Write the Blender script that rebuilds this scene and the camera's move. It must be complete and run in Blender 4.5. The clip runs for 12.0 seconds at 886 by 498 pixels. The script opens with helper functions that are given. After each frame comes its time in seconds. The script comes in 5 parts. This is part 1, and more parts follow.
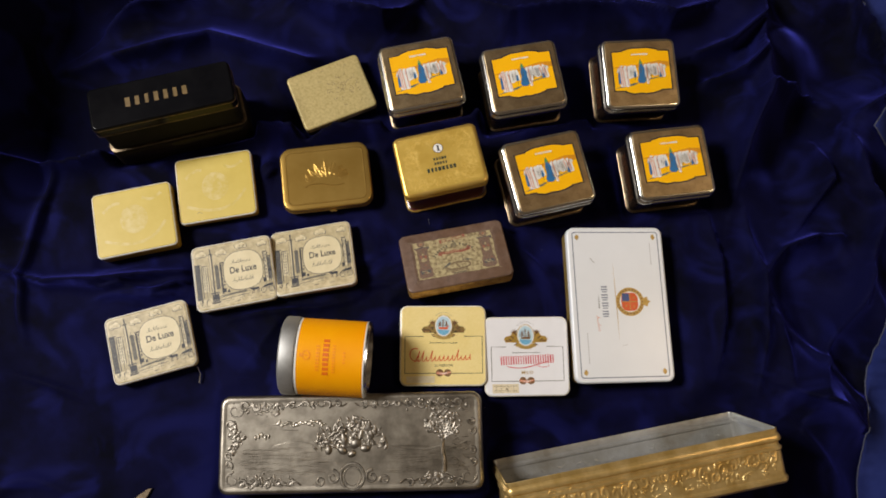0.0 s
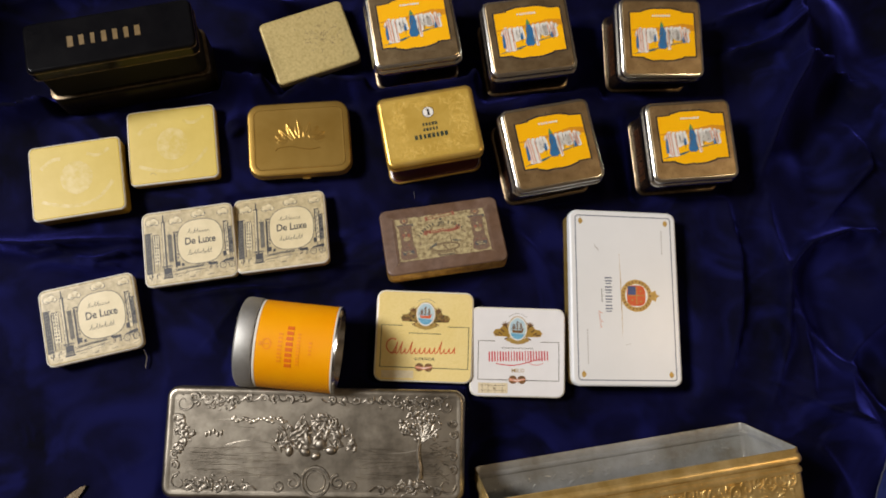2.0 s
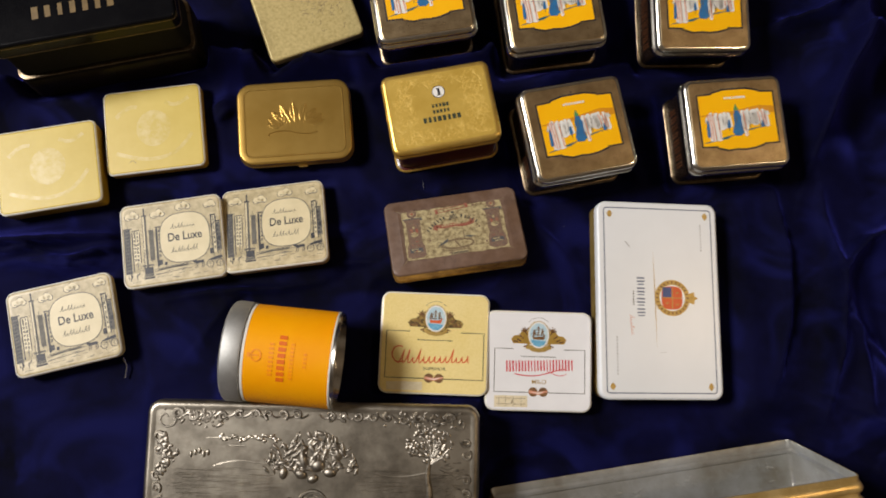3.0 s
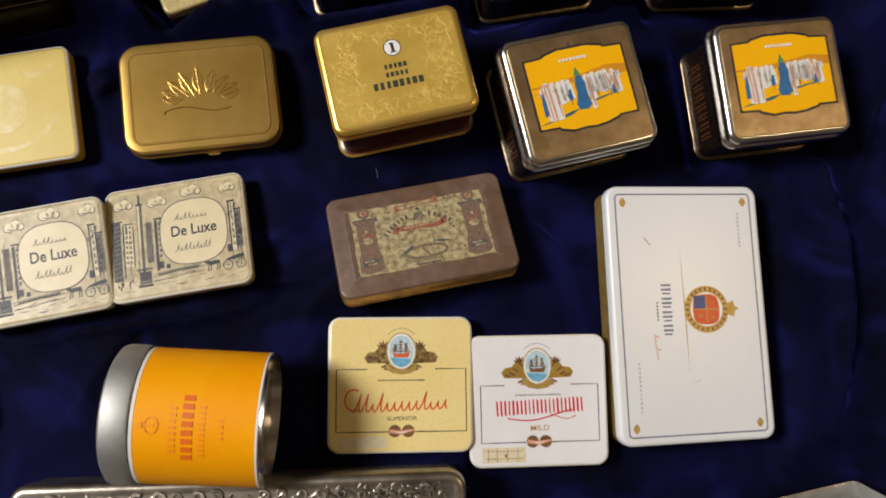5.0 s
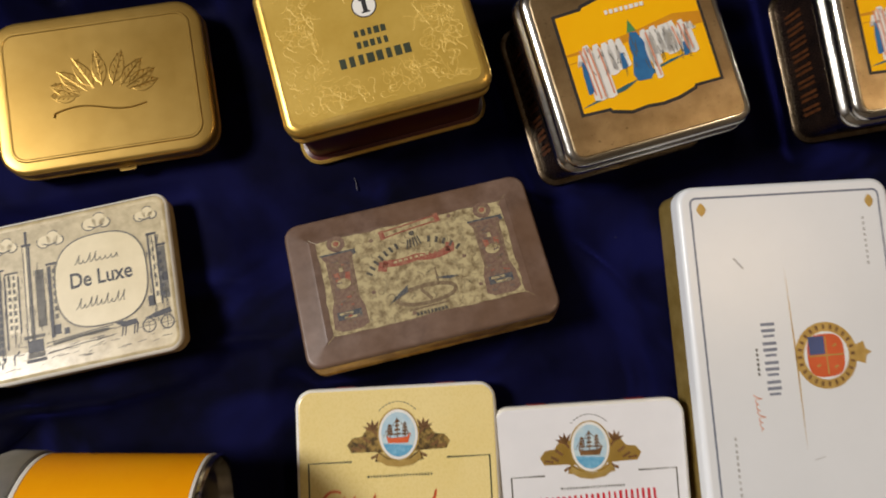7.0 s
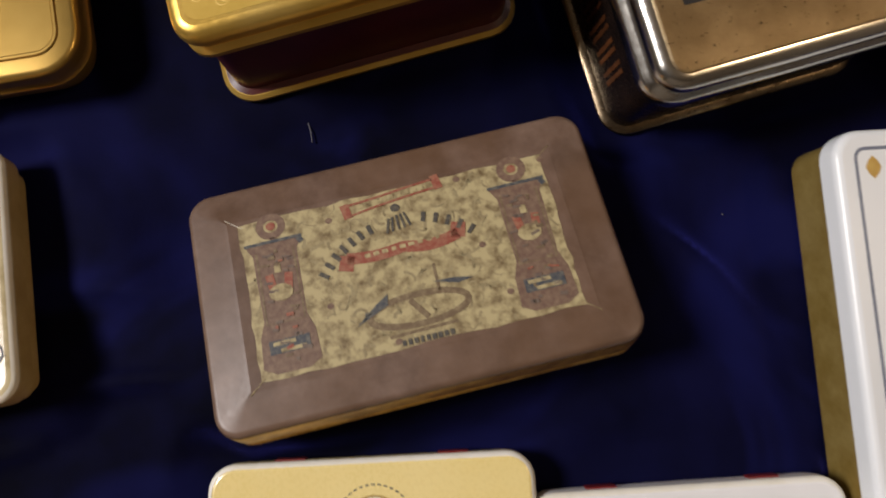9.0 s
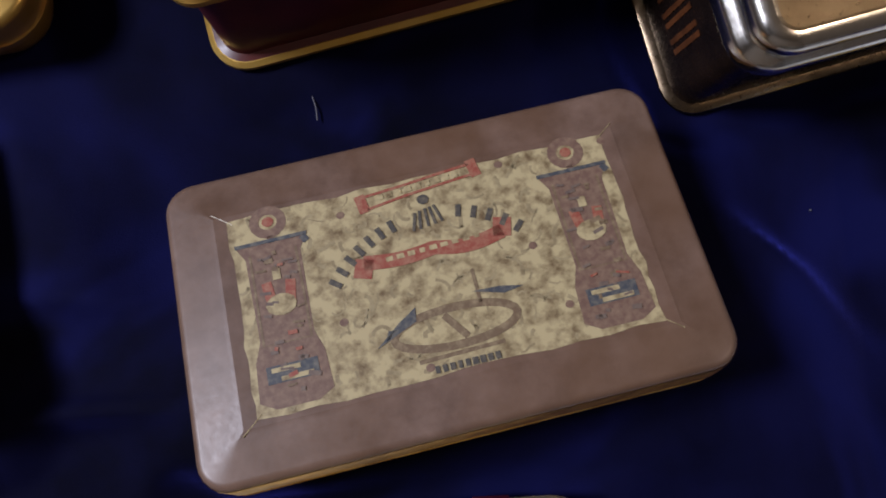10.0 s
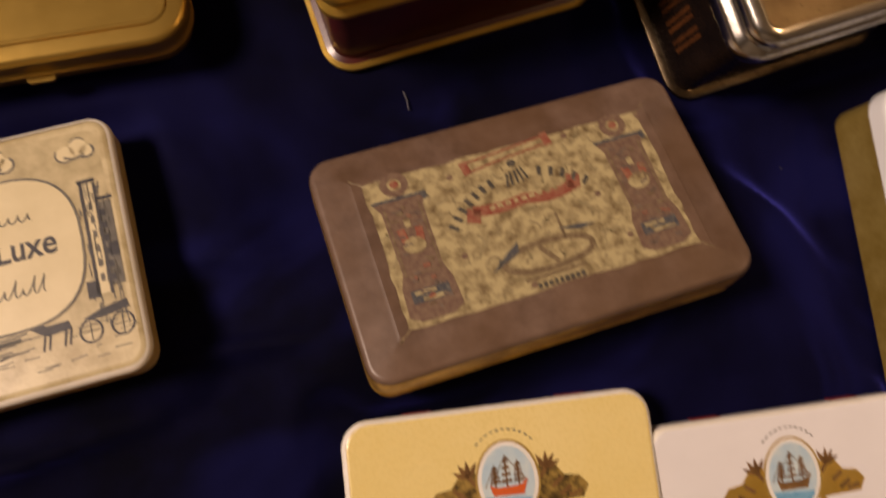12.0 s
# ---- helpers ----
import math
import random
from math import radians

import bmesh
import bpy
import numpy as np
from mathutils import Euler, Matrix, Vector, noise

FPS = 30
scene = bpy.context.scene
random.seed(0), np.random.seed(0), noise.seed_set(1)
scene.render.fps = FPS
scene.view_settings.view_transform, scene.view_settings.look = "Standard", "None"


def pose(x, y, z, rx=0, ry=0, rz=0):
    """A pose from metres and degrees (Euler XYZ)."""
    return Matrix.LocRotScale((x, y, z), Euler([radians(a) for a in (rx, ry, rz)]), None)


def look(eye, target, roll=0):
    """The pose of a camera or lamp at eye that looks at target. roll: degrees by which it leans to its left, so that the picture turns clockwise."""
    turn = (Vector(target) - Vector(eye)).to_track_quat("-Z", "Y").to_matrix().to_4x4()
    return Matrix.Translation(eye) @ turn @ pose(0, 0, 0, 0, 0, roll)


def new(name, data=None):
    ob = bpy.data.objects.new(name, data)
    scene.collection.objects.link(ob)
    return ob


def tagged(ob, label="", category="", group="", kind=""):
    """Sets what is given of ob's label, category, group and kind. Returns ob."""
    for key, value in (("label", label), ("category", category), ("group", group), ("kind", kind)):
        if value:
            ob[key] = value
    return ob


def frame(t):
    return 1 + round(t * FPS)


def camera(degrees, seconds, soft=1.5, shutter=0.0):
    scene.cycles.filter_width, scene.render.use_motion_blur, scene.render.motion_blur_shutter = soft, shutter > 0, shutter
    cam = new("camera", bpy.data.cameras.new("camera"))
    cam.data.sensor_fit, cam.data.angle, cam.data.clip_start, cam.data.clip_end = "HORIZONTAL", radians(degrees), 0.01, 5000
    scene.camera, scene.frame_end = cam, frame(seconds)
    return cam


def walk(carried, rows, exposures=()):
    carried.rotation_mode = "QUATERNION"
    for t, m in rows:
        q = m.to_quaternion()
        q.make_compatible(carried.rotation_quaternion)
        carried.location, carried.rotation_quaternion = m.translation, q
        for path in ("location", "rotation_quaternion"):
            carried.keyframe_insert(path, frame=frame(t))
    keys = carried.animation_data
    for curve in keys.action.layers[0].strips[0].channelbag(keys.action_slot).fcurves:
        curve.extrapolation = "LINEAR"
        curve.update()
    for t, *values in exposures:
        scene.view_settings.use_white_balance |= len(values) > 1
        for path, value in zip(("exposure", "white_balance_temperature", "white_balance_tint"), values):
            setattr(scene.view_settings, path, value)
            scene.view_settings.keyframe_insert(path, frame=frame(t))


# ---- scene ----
cam = camera(60.0, 12.0, soft=1.8, shutter=0.5)
PATH = [
    (0, -0.0200, -0.1868, 0.7440, 14.93, -1.73, 0.00),
    (0.5, -0.0177, -0.1872, 0.7364, 15.19, -1.04, -0.20),
    (1, -0.0182, -0.1818, 0.7231, 14.72, -1.53, 0.39),
    (1.5, -0.0208, -0.1716, 0.6966, 14.09, -3.53, 0.99),
    (2, -0.0178, -0.1558, 0.6612, 12.49, -3.38, 2.15),
    (2.5, -0.0144, -0.1395, 0.6286, 11.06, -2.92, 2.36),
    (3, -0.0134, -0.1259, 0.5960, 10.79, -2.33, 2.37),
    (3.2, -0.0076, -0.1219, 0.5857, 10.52, -1.67, 2.10),
    (4.8, -0.0114, -0.0834, 0.4744, 8.99, -4.19, 0.17),
    (5, -0.0125, -0.0793, 0.4563, 9.10, -5.02, -0.43),
    (5.5, -0.0025, -0.0706, 0.4335, 9.31, -4.37, -0.66),
    (6, 0.0039, -0.0635, 0.4026, 8.87, -4.37, -1.40),
    (6.5, 0.0071, -0.0542, 0.3715, 8.19, -4.11, -2.21),
    (7, 0.0070, -0.0352, 0.3333, 7.80, -2.76, -2.66),
    (7.2, 0.0052, -0.0316, 0.3177, 8.05, -3.67, -2.58),
    (8.8, 0.0218, -0.0261, 0.2174, 8.09, -0.56, -2.83),
    (9, 0.0172, -0.0213, 0.2096, 7.43, -1.34, -2.80),
    (9.5, 0.0129, -0.0171, 0.1840, 7.75, -1.97, -2.90),
    (10, 0.0079, -0.0155, 0.1726, 7.35, -2.30, -2.73),
    (10.5, 0.0064, -0.0135, 0.1674, 6.47, -3.46, -3.00),
    (11, -0.0010, -0.0175, 0.1674, 6.18, -4.23, -0.88),
    (11.5, -0.0320, -0.0179, 0.2091, 8.26, -5.65, -2.25),
    (12, -0.0406, -0.0364, 0.2116, 9.60, -8.29, -6.49),
]
walk(cam, [(t, pose(x, y, z, rx, ry, rz)) for t, x, y, z, rx, ry, rz in PATH],
     [(0.0, 0.0, 7000, 12), (5.0, -0.02, 7000, 12), (6.0, -0.06, 7000, 12), (7.0, -0.12, 7000, 12), (8.0, -0.10, 7000, 12), (9.0, -0.1, 7000, 14), (9.5, -0.1, 5900, 16), (10.5, -0.05, 5900, 21), (11.0, -0.05, 5900, 21), (11.5, 0.05, 6900, 22), (12.0, -0.3, 10000, 31)])

# ---- light: daylight through a window on one side, a warm lamp under the ceiling ----
world = bpy.data.worlds.new("room_air")
scene.world = world
world.use_nodes = True
world.node_tree.nodes["Background"].inputs[0].default_value = (0.02, 0.02, 0.025, 1)
world.node_tree.nodes["Background"].inputs[1].default_value = 1.0


def lamp(name, kind, m, energy, color, size, size_y=None):
    data = bpy.data.lights.new(name, kind)
    data.energy, data.color = energy, color
    if kind == "AREA":
        data.shape, data.size, data.size_y = "RECTANGLE", size, size_y or size
    else:
        data.shadow_soft_size = size
    ob = new(name, data)
    ob.matrix_world = m
    return ob


WINDOW_AT = (-1.86, 0.30, 2.10)
lamp("window_daylight", "AREA", look(WINDOW_AT, (0.0, 0.0, 0.0)), 82.0, (0.96, 0.97, 1.0), 0.6, 0.6)
BULB_AT = (1.08, 0.05, 1.45)
lamp("ceiling_lamp_light", "POINT", pose(*BULB_AT), 14.0, (1.0, 0.75, 0.47), 0.055)

# ---- materials ----


def mat(name, a, b=None, rough=0.5, metal=0.0, scale=60.0, fine=900.0, bump=0.0, rvar=0.12, coat=0.0, spread=(0.35, 0.7), bumpscale=None, spec=0.5, shift=0.0):
    m = bpy.data.materials.new(name)
    m.use_nodes = True
    nt = m.node_tree
    bsdf = nt.nodes["Principled BSDF"]
    co = nt.nodes.new("ShaderNodeTexCoord")
    moved = nt.nodes.new("ShaderNodeMapping")
    moved.inputs["Location"].default_value = (shift, 0.0, 0.0)
    nt.links.new(co.outputs["Object"], moved.inputs["Vector"])

    def noise_at(s, detail=6.0):
        n = nt.nodes.new("ShaderNodeTexNoise")
        n.inputs["Scale"].default_value, n.inputs["Detail"].default_value, n.inputs["Roughness"].default_value = s, detail, 0.62
        nt.links.new(moved.outputs["Vector"], n.inputs["Vector"])
        return n.outputs["Fac"]

    big, small = noise_at(scale), noise_at(fine, 3.0)
    ramp = nt.nodes.new("ShaderNodeValToRGB")
    ramp.color_ramp.elements[0].position, ramp.color_ramp.elements[1].position = spread
    ramp.color_ramp.elements[0].color = (*a, 1)
    ramp.color_ramp.elements[1].color = (*(b or a), 1)
    nt.links.new(big, ramp.inputs["Fac"])
    nt.links.new(ramp.outputs["Color"], bsdf.inputs["Base Color"])
    span = nt.nodes.new("ShaderNodeMapRange")
    span.inputs["To Min"].default_value, span.inputs["To Max"].default_value = max(0.02, rough - rvar), min(1.0, rough + rvar)
    nt.links.new(small, span.inputs["Value"])
    nt.links.new(span.outputs["Result"], bsdf.inputs["Roughness"])
    bsdf.inputs["Metallic"].default_value = metal
    bsdf.inputs["Specular IOR Level"].default_value = spec
    bsdf.inputs["Coat Weight"].default_value = coat
    bsdf.inputs["Coat Roughness"].default_value = 0.15
    if bump:
        bn = nt.nodes.new("ShaderNodeBump")
        bn.inputs["Strength"].default_value, bn.inputs["Distance"].default_value = bump, 0.0006
        nt.links.new(noise_at(bumpscale, 4.0) if bumpscale else small, bn.inputs["Height"])
        nt.links.new(bn.outputs["Normal"], bsdf.inputs["Normal"])
    return m


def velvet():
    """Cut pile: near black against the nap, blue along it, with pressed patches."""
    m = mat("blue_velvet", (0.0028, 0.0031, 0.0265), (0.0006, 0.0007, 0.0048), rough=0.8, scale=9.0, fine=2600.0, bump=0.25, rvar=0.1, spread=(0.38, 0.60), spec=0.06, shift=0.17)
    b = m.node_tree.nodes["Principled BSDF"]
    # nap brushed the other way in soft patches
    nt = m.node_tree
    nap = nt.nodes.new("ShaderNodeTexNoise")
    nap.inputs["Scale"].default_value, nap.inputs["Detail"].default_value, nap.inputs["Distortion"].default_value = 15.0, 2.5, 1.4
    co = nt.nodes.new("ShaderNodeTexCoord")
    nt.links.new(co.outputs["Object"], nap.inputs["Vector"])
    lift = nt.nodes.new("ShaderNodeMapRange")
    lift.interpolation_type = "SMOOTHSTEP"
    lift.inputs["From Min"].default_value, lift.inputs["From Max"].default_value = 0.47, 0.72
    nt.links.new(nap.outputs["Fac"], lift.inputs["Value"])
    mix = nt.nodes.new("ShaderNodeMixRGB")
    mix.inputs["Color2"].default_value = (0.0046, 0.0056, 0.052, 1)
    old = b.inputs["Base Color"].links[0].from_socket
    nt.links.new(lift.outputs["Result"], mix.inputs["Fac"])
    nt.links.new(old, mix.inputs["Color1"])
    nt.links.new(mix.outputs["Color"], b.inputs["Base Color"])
    b.inputs["Sheen Weight"].default_value = 1.0
    b.inputs["Sheen Roughness"].default_value = 0.34
    b.inputs["Sheen Tint"].default_value = (0.085, 0.095, 0.72, 1)
    return m


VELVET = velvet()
HEM = mat("hem_thread", (0.035, 0.04, 0.07), (0.09, 0.10, 0.14), rough=0.8, scale=900.0)
BACKING = mat("blue_cotton_backing", (0.010, 0.017, 0.090), (0.018, 0.028, 0.130), rough=0.85, scale=30.0, fine=3000.0, bump=0.3, spec=0.1)
LINT = mat("lint_white", (0.10, 0.10, 0.12), rough=0.9)
WALL = mat("wall_plaster", (0.17, 0.14, 0.105), (0.22, 0.18, 0.14), rough=0.9, scale=4.0)
CEIL = mat("ceiling_paint", (0.26, 0.22, 0.17), (0.30, 0.26, 0.21), rough=0.9, scale=3.0)
FLOOR = mat("floor_wood", (0.10, 0.055, 0.028), (0.17, 0.10, 0.05), rough=0.5, scale=8.0)
TABLE = mat("table_wood", (0.09, 0.05, 0.028), (0.14, 0.08, 0.045), rough=0.45, scale=20.0)

BRONZE = mat("worn_bronze_tinplate", (0.37, 0.265, 0.145), (0.60, 0.46, 0.28), rough=0.33, metal=0.95, scale=60.0, bump=0.10, rvar=0.16)
STEEL = mat("bright_tinplate", (0.62, 0.60, 0.55), (0.75, 0.73, 0.68), rough=0.2, metal=1.0, scale=80.0, rvar=0.1)
DARKTIN = mat("brown_lacquered_tin", (0.014, 0.009, 0.008), (0.038, 0.021, 0.015), rough=0.28, metal=0.4, scale=70.0)
ORANGE = mat("orange_print", (0.93, 0.46, 0.002), (0.96, 0.50, 0.004), rough=0.5, scale=50.0, spec=0.3)
DUNE = mat("ochre_print", (0.62, 0.25, 0.01), (0.7, 0.3, 0.012), rough=0.42)
INK = mat("black_ink", (0.012, 0.012, 0.014), (0.03, 0.028, 0.03), rough=0.5)
INKBLUE = mat("blue_black_ink", (0.014, 0.015, 0.02), (0.04, 0.041, 0.048), rough=0.5, scale=300.0)
SKYWASH = mat("olive_grey_wash", (0.39, 0.32, 0.175), (0.57, 0.48, 0.285), rough=0.42, scale=170.0, spread=(0.36, 0.66))
GREYINK = mat("grey_ink", (0.085, 0.08, 0.066), (0.16, 0.15, 0.122), rough=0.55, scale=300.0)
WHITE = mat("white_print", (0.74, 0.73, 0.68), (0.82, 0.81, 0.77), rough=0.45, scale=120.0)
BLUE = mat("blue_print", (0.012, 0.12, 0.30), (0.02, 0.17, 0.38), rough=0.45, scale=200.0)
SALMON = mat("salmon_print", (0.66, 0.26, 0.16), (0.72, 0.34, 0.22), rough=0.45, scale=200.0)
GREEN = mat("green_print", (0.06, 0.24, 0.08), (0.1, 0.32, 0.1), rough=0.45)
TEAL = mat("teal_shadow_print", (0.02, 0.10, 0.12), (0.03, 0.14, 0.16), rough=0.45)
GOLDLID = mat("embossed_gold_lacquer", (0.56, 0.36, 0.062), (0.64, 0.43, 0.09), rough=0.40, metal=0.35, scale=60.0, bump=0.0, spread=(0.35, 0.65))
TENDRIL = mat("pale_gold_tendril", (0.70, 0.48, 0.11), (0.76, 0.54, 0.15), rough=0.5, metal=0.1, scale=300.0, spec=0.3)
RUSTINK = mat("rusty_orange_ink", (0.055, 0.018, 0.006), (0.13, 0.042, 0.012), rough=0.45, scale=300.0)
FOOTRIM = mat("dull_brassy_rim", (0.13, 0.095, 0.06), (0.27, 0.21, 0.14), rough=0.30, metal=1.0, scale=160.0)
GOLD = mat("gold_lacquered_tin", (0.70, 0.44, 0.09), (0.80, 0.55, 0.16), rough=0.34, metal=0.8, scale=60.0)
REDTIN = mat("dark_red_tin", (0.05, 0.006, 0.006), (0.085, 0.012, 0.01), rough=0.35, scale=80.0, coat=0.3)
BRASS = mat("brushed_brass", (0.40, 0.24, 0.052), (0.50, 0.32, 0.086), rough=0.31, metal=0.75, scale=22.0, fine=260.0, bump=0.0, rvar=0.03)
DKGREEN = mat("dark_green_ink", (0.02, 0.03, 0.012), (0.035, 0.045, 0.02), rough=0.5)
CREAM = mat("cream_enamel", (0.43, 0.345, 0.19), (0.62, 0.53, 0.325), rough=0.38, scale=130.0, coat=0.2, spread=(0.36, 0.58))
# near-white for rubbed edges, with their highlight put into the colour
WORNGLINT = mat("rubbed_edge_with_glint", (0.80, 0.77, 0.66), (0.90, 0.88, 0.82), rough=0.35, metal=0.0, scale=90.0)
CREAMDARK = mat("yellowed_cream_edge", (0.42, 0.30, 0.12), (0.55, 0.42, 0.2), rough=0.4, scale=90.0)
PALECREAM = mat("pale_cream_panel", (0.64, 0.55, 0.335), (0.72, 0.625, 0.40), rough=0.4, scale=80.0)
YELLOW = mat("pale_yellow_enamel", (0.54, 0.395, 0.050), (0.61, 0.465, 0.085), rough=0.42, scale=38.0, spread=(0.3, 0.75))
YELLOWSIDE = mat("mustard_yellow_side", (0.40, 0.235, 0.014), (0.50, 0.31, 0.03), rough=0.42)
WORN = mat("rubbed_silver_print", (0.55, 0.41, 0.065), (0.62, 0.50, 0.19), rough=0.36, scale=120.0, spread=(0.38, 0.62))
CRACKLE = mat("crackled_pale_gold", (0.40, 0.31, 0.115), (0.56, 0.45, 0.20), rough=0.42, metal=0.3, scale=420.0, bump=0.1, bumpscale=700.0, spread=(0.30, 0.6))
BLACKTIN = mat("black_japanned_tin", (0.003, 0.003, 0.004), (0.006, 0.006, 0.007), rough=0.22, scale=40.0, bump=0.03, spec=0.10)
MATTBLACK = mat("matt_black_paint", (0.003, 0.003, 0.003), (0.007, 0.007, 0.007), rough=0.7, scale=40.0, spec=0.15)
BROWNTIN = mat("dark_brown_tin", (0.006, 0.005, 0.004), (0.014, 0.010, 0.008), rough=0.3, scale=60.0, spec=0.10)
DIMGOLD = mat("dim_gold_ink", (0.12, 0.072, 0.016), (0.18, 0.11, 0.03), rough=0.45, scale=200.0)
OLDGOLD = mat("old_gold_ink", (0.42, 0.27, 0.07), (0.55, 0.38, 0.12), rough=0.4, metal=0.3, scale=200.0)
DARKGOLD = mat("dark_gold_ink", (0.06, 0.036, 0.01), (0.34, 0.22, 0.06), rough=0.4, scale=420.0, spread=(0.42, 0.62))
CIGCREAM = mat("light_yellow_enamel", (0.79, 0.63, 0.25), (0.83, 0.68, 0.31), rough=0.28, scale=30.0, coat=0.3)
CIGWHITE = mat("white_enamel", (0.765, 0.765, 0.775), (0.82, 0.82, 0.83), rough=0.32, scale=40.0, coat=0.2, rvar=0.04)
TABRED = mat("dark_red_tab", (0.16, 0.012, 0.012), (0.22, 0.02, 0.018), rough=0.4)
RED = mat("red_print", (0.56, 0.02, 0.035), (0.66, 0.035, 0.05), rough=0.4)
REDBROWN = mat("orange_red_print", (0.62, 0.09, 0.02), (0.7, 0.13, 0.04), rough=0.4)
SKYBLUE = mat("sky_blue_print", (0.36, 0.56, 0.68), (0.56, 0.68, 0.70), rough=0.4, scale=200.0)
SEA = mat("light_sea_print", (0.08, 0.32, 0.52), (0.22, 0.50, 0.66), rough=0.4, scale=500.0)
FAINT = mat("faint_grey_print", (0.40, 0.40, 0.39), (0.52, 0.52, 0.51), rough=0.45, scale=200.0)
SHIPBROWN = mat("brown_print", (0.13, 0.06, 0.02), (0.24, 0.12, 0.04), rough=0.45, scale=400.0)
STAMP = mat("yellowed_paper_stamp", (0.66, 0.56, 0.36), (0.76, 0.68, 0.5), rough=0.75, scale=300.0)
PAPERWHITE = mat("off_white_enamel", (0.75, 0.775, 0.79), (0.80, 0.825, 0.845), rough=0.30, scale=14.0, rvar=0.05)
BLUEGREY = mat("blue_grey_line", (0.15, 0.175, 0.24), (0.22, 0.25, 0.31), rough=0.4)
NAVY = mat("navy_print", (0.04, 0.07, 0.2), (0.06, 0.1, 0.26), rough=0.4)
GOLDSIDE = mat("brassy_side", (0.40, 0.26, 0.06), (0.56, 0.40, 0.13), rough=0.34, metal=0.6, scale=120.0)
MAUVE = mat("mauve_brown_enamel", (0.105, 0.062, 0.042), (0.20, 0.130, 0.098), rough=0.40, scale=95.0, bump=0.025, spread=(0.32, 0.66))
# brown wear in soft blotches over the mauve enamel
MIXWEAR = MAUVE.node_tree.nodes.new("ShaderNodeMixRGB")
WEARNOISE = MAUVE.node_tree.nodes.new("ShaderNodeTexNoise")
WEARNOISE.inputs["Scale"].default_value, WEARNOISE.inputs["Detail"].default_value = 38.0, 5.0
WEARRANGE = MAUVE.node_tree.nodes.new("ShaderNodeMapRange")
WEARRANGE.inputs["From Min"].default_value, WEARRANGE.inputs["From Max"].default_value = 0.44, 0.66
WEARCO = MAUVE.node_tree.nodes.new("ShaderNodeTexCoord")
WEARRANGE.inputs["To Max"].default_value = 0.6
MIXWEAR.inputs["Color2"].default_value = (0.125, 0.066, 0.034, 1)
MAUVE.node_tree.links.new(WEARCO.outputs["Object"], WEARNOISE.inputs["Vector"])
MAUVE.node_tree.links.new(WEARNOISE.outputs["Fac"], WEARRANGE.inputs["Value"])
MAUVE.node_tree.links.new(WEARRANGE.outputs["Result"], MIXWEAR.inputs["Fac"])
MAUVE.node_tree.links.new(MAUVE.node_tree.nodes["Principled BSDF"].inputs["Base Color"].links[0].from_socket, MIXWEAR.inputs["Color1"])
MAUVE.node_tree.links.new(MIXWEAR.outputs["Color"], MAUVE.node_tree.nodes["Principled BSDF"].inputs["Base Color"])
MOTTLE = mat("mottled_green_cream", (0.145, 0.098, 0.048), (0.46, 0.385, 0.21), rough=0.42, scale=290.0, bump=0.02, spread=(0.33, 0.57))
RUST = mat("faded_red_brown", (0.15, 0.088, 0.064), (0.245, 0.165, 0.11), rough=0.5, scale=700.0, spread=(0.40, 0.72))
RIBBON = mat("faded_scarlet", (0.27, 0.068, 0.044), (0.35, 0.18, 0.11), rough=0.5, scale=900.0, spread=(0.40, 0.72))
DUSK = mat("faded_dusky_ink", (0.12, 0.085, 0.072), (0.19, 0.145, 0.108), rough=0.5, scale=700.0)
FADEDINK = mat("faded_black_ink", (0.065, 0.06, 0.052), (0.19, 0.16, 0.11), rough=0.5, scale=800.0, spread=(0.45, 0.8))
SLATE = mat("faded_slate_blue", (0.055, 0.062, 0.075), (0.17, 0.16, 0.13), rough=0.5, scale=900.0, spread=(0.42, 0.74))
DRAB = mat("drab_brown_print", (0.155, 0.105, 0.06), (0.32, 0.25, 0.145), rough=0.5, scale=700.0, spread=(0.45, 0.78))
VEIN = mat("olive_brown_wear", (0.235, 0.185, 0.10), (0.36, 0.30, 0.168), rough=0.45, scale=500.0)
WORNBRASS = mat("worn_brass_side", (0.32, 0.16, 0.03), (0.55, 0.32, 0.08), rough=0.36, metal=0.6, scale=140.0, spread=(0.4, 0.6))
CANORANGE = mat("orange_paper_wrap", (0.92, 0.35, 0.001), (0.95, 0.40, 0.002), rough=0.55, scale=30.0, bump=0.05, spec=0.25)
CANFAINT = mat("pale_red_orange_ink", (0.86, 0.275, 0.003), (0.89, 0.31, 0.004), rough=0.5)
CANTEXT = mat("dark_orange_ink", (0.72, 0.135, 0.003), (0.77, 0.165, 0.005), rough=0.5)
ZINC = mat("dull_zinc_lid", (0.44, 0.44, 0.42), (0.56, 0.56, 0.54), rough=0.6, metal=1.0, scale=60.0)
PEWTER = mat("old_pewter", (0.235, 0.21, 0.17), (0.44, 0.40, 0.33), rough=0.38, metal=1.0, scale=45.0, bump=0.15, bumpscale=500.0, spread=(0.36, 0.60))
PEWTERHI = mat("polished_pewter_relief", (0.13, 0.117, 0.095), (0.38, 0.345, 0.29), rough=0.44, metal=1.0, scale=220.0, bump=0.1, bumpscale=900.0, spread=(0.34, 0.60))
GILT = mat("gilt_embossed_tin", (0.58, 0.38, 0.12), (0.86, 0.65, 0.30), rough=0.36, metal=0.75, scale=60.0, bump=0.15, bumpscale=600.0)
INNERTIN = mat("stained_inner_tin", (0.27, 0.24, 0.18), (0.68, 0.71, 0.72), rough=0.32, metal=0.62, scale=7.0, bump=0.7, bumpscale=130.0, spread=(0.36, 0.62))

# ---- mesh helpers ----


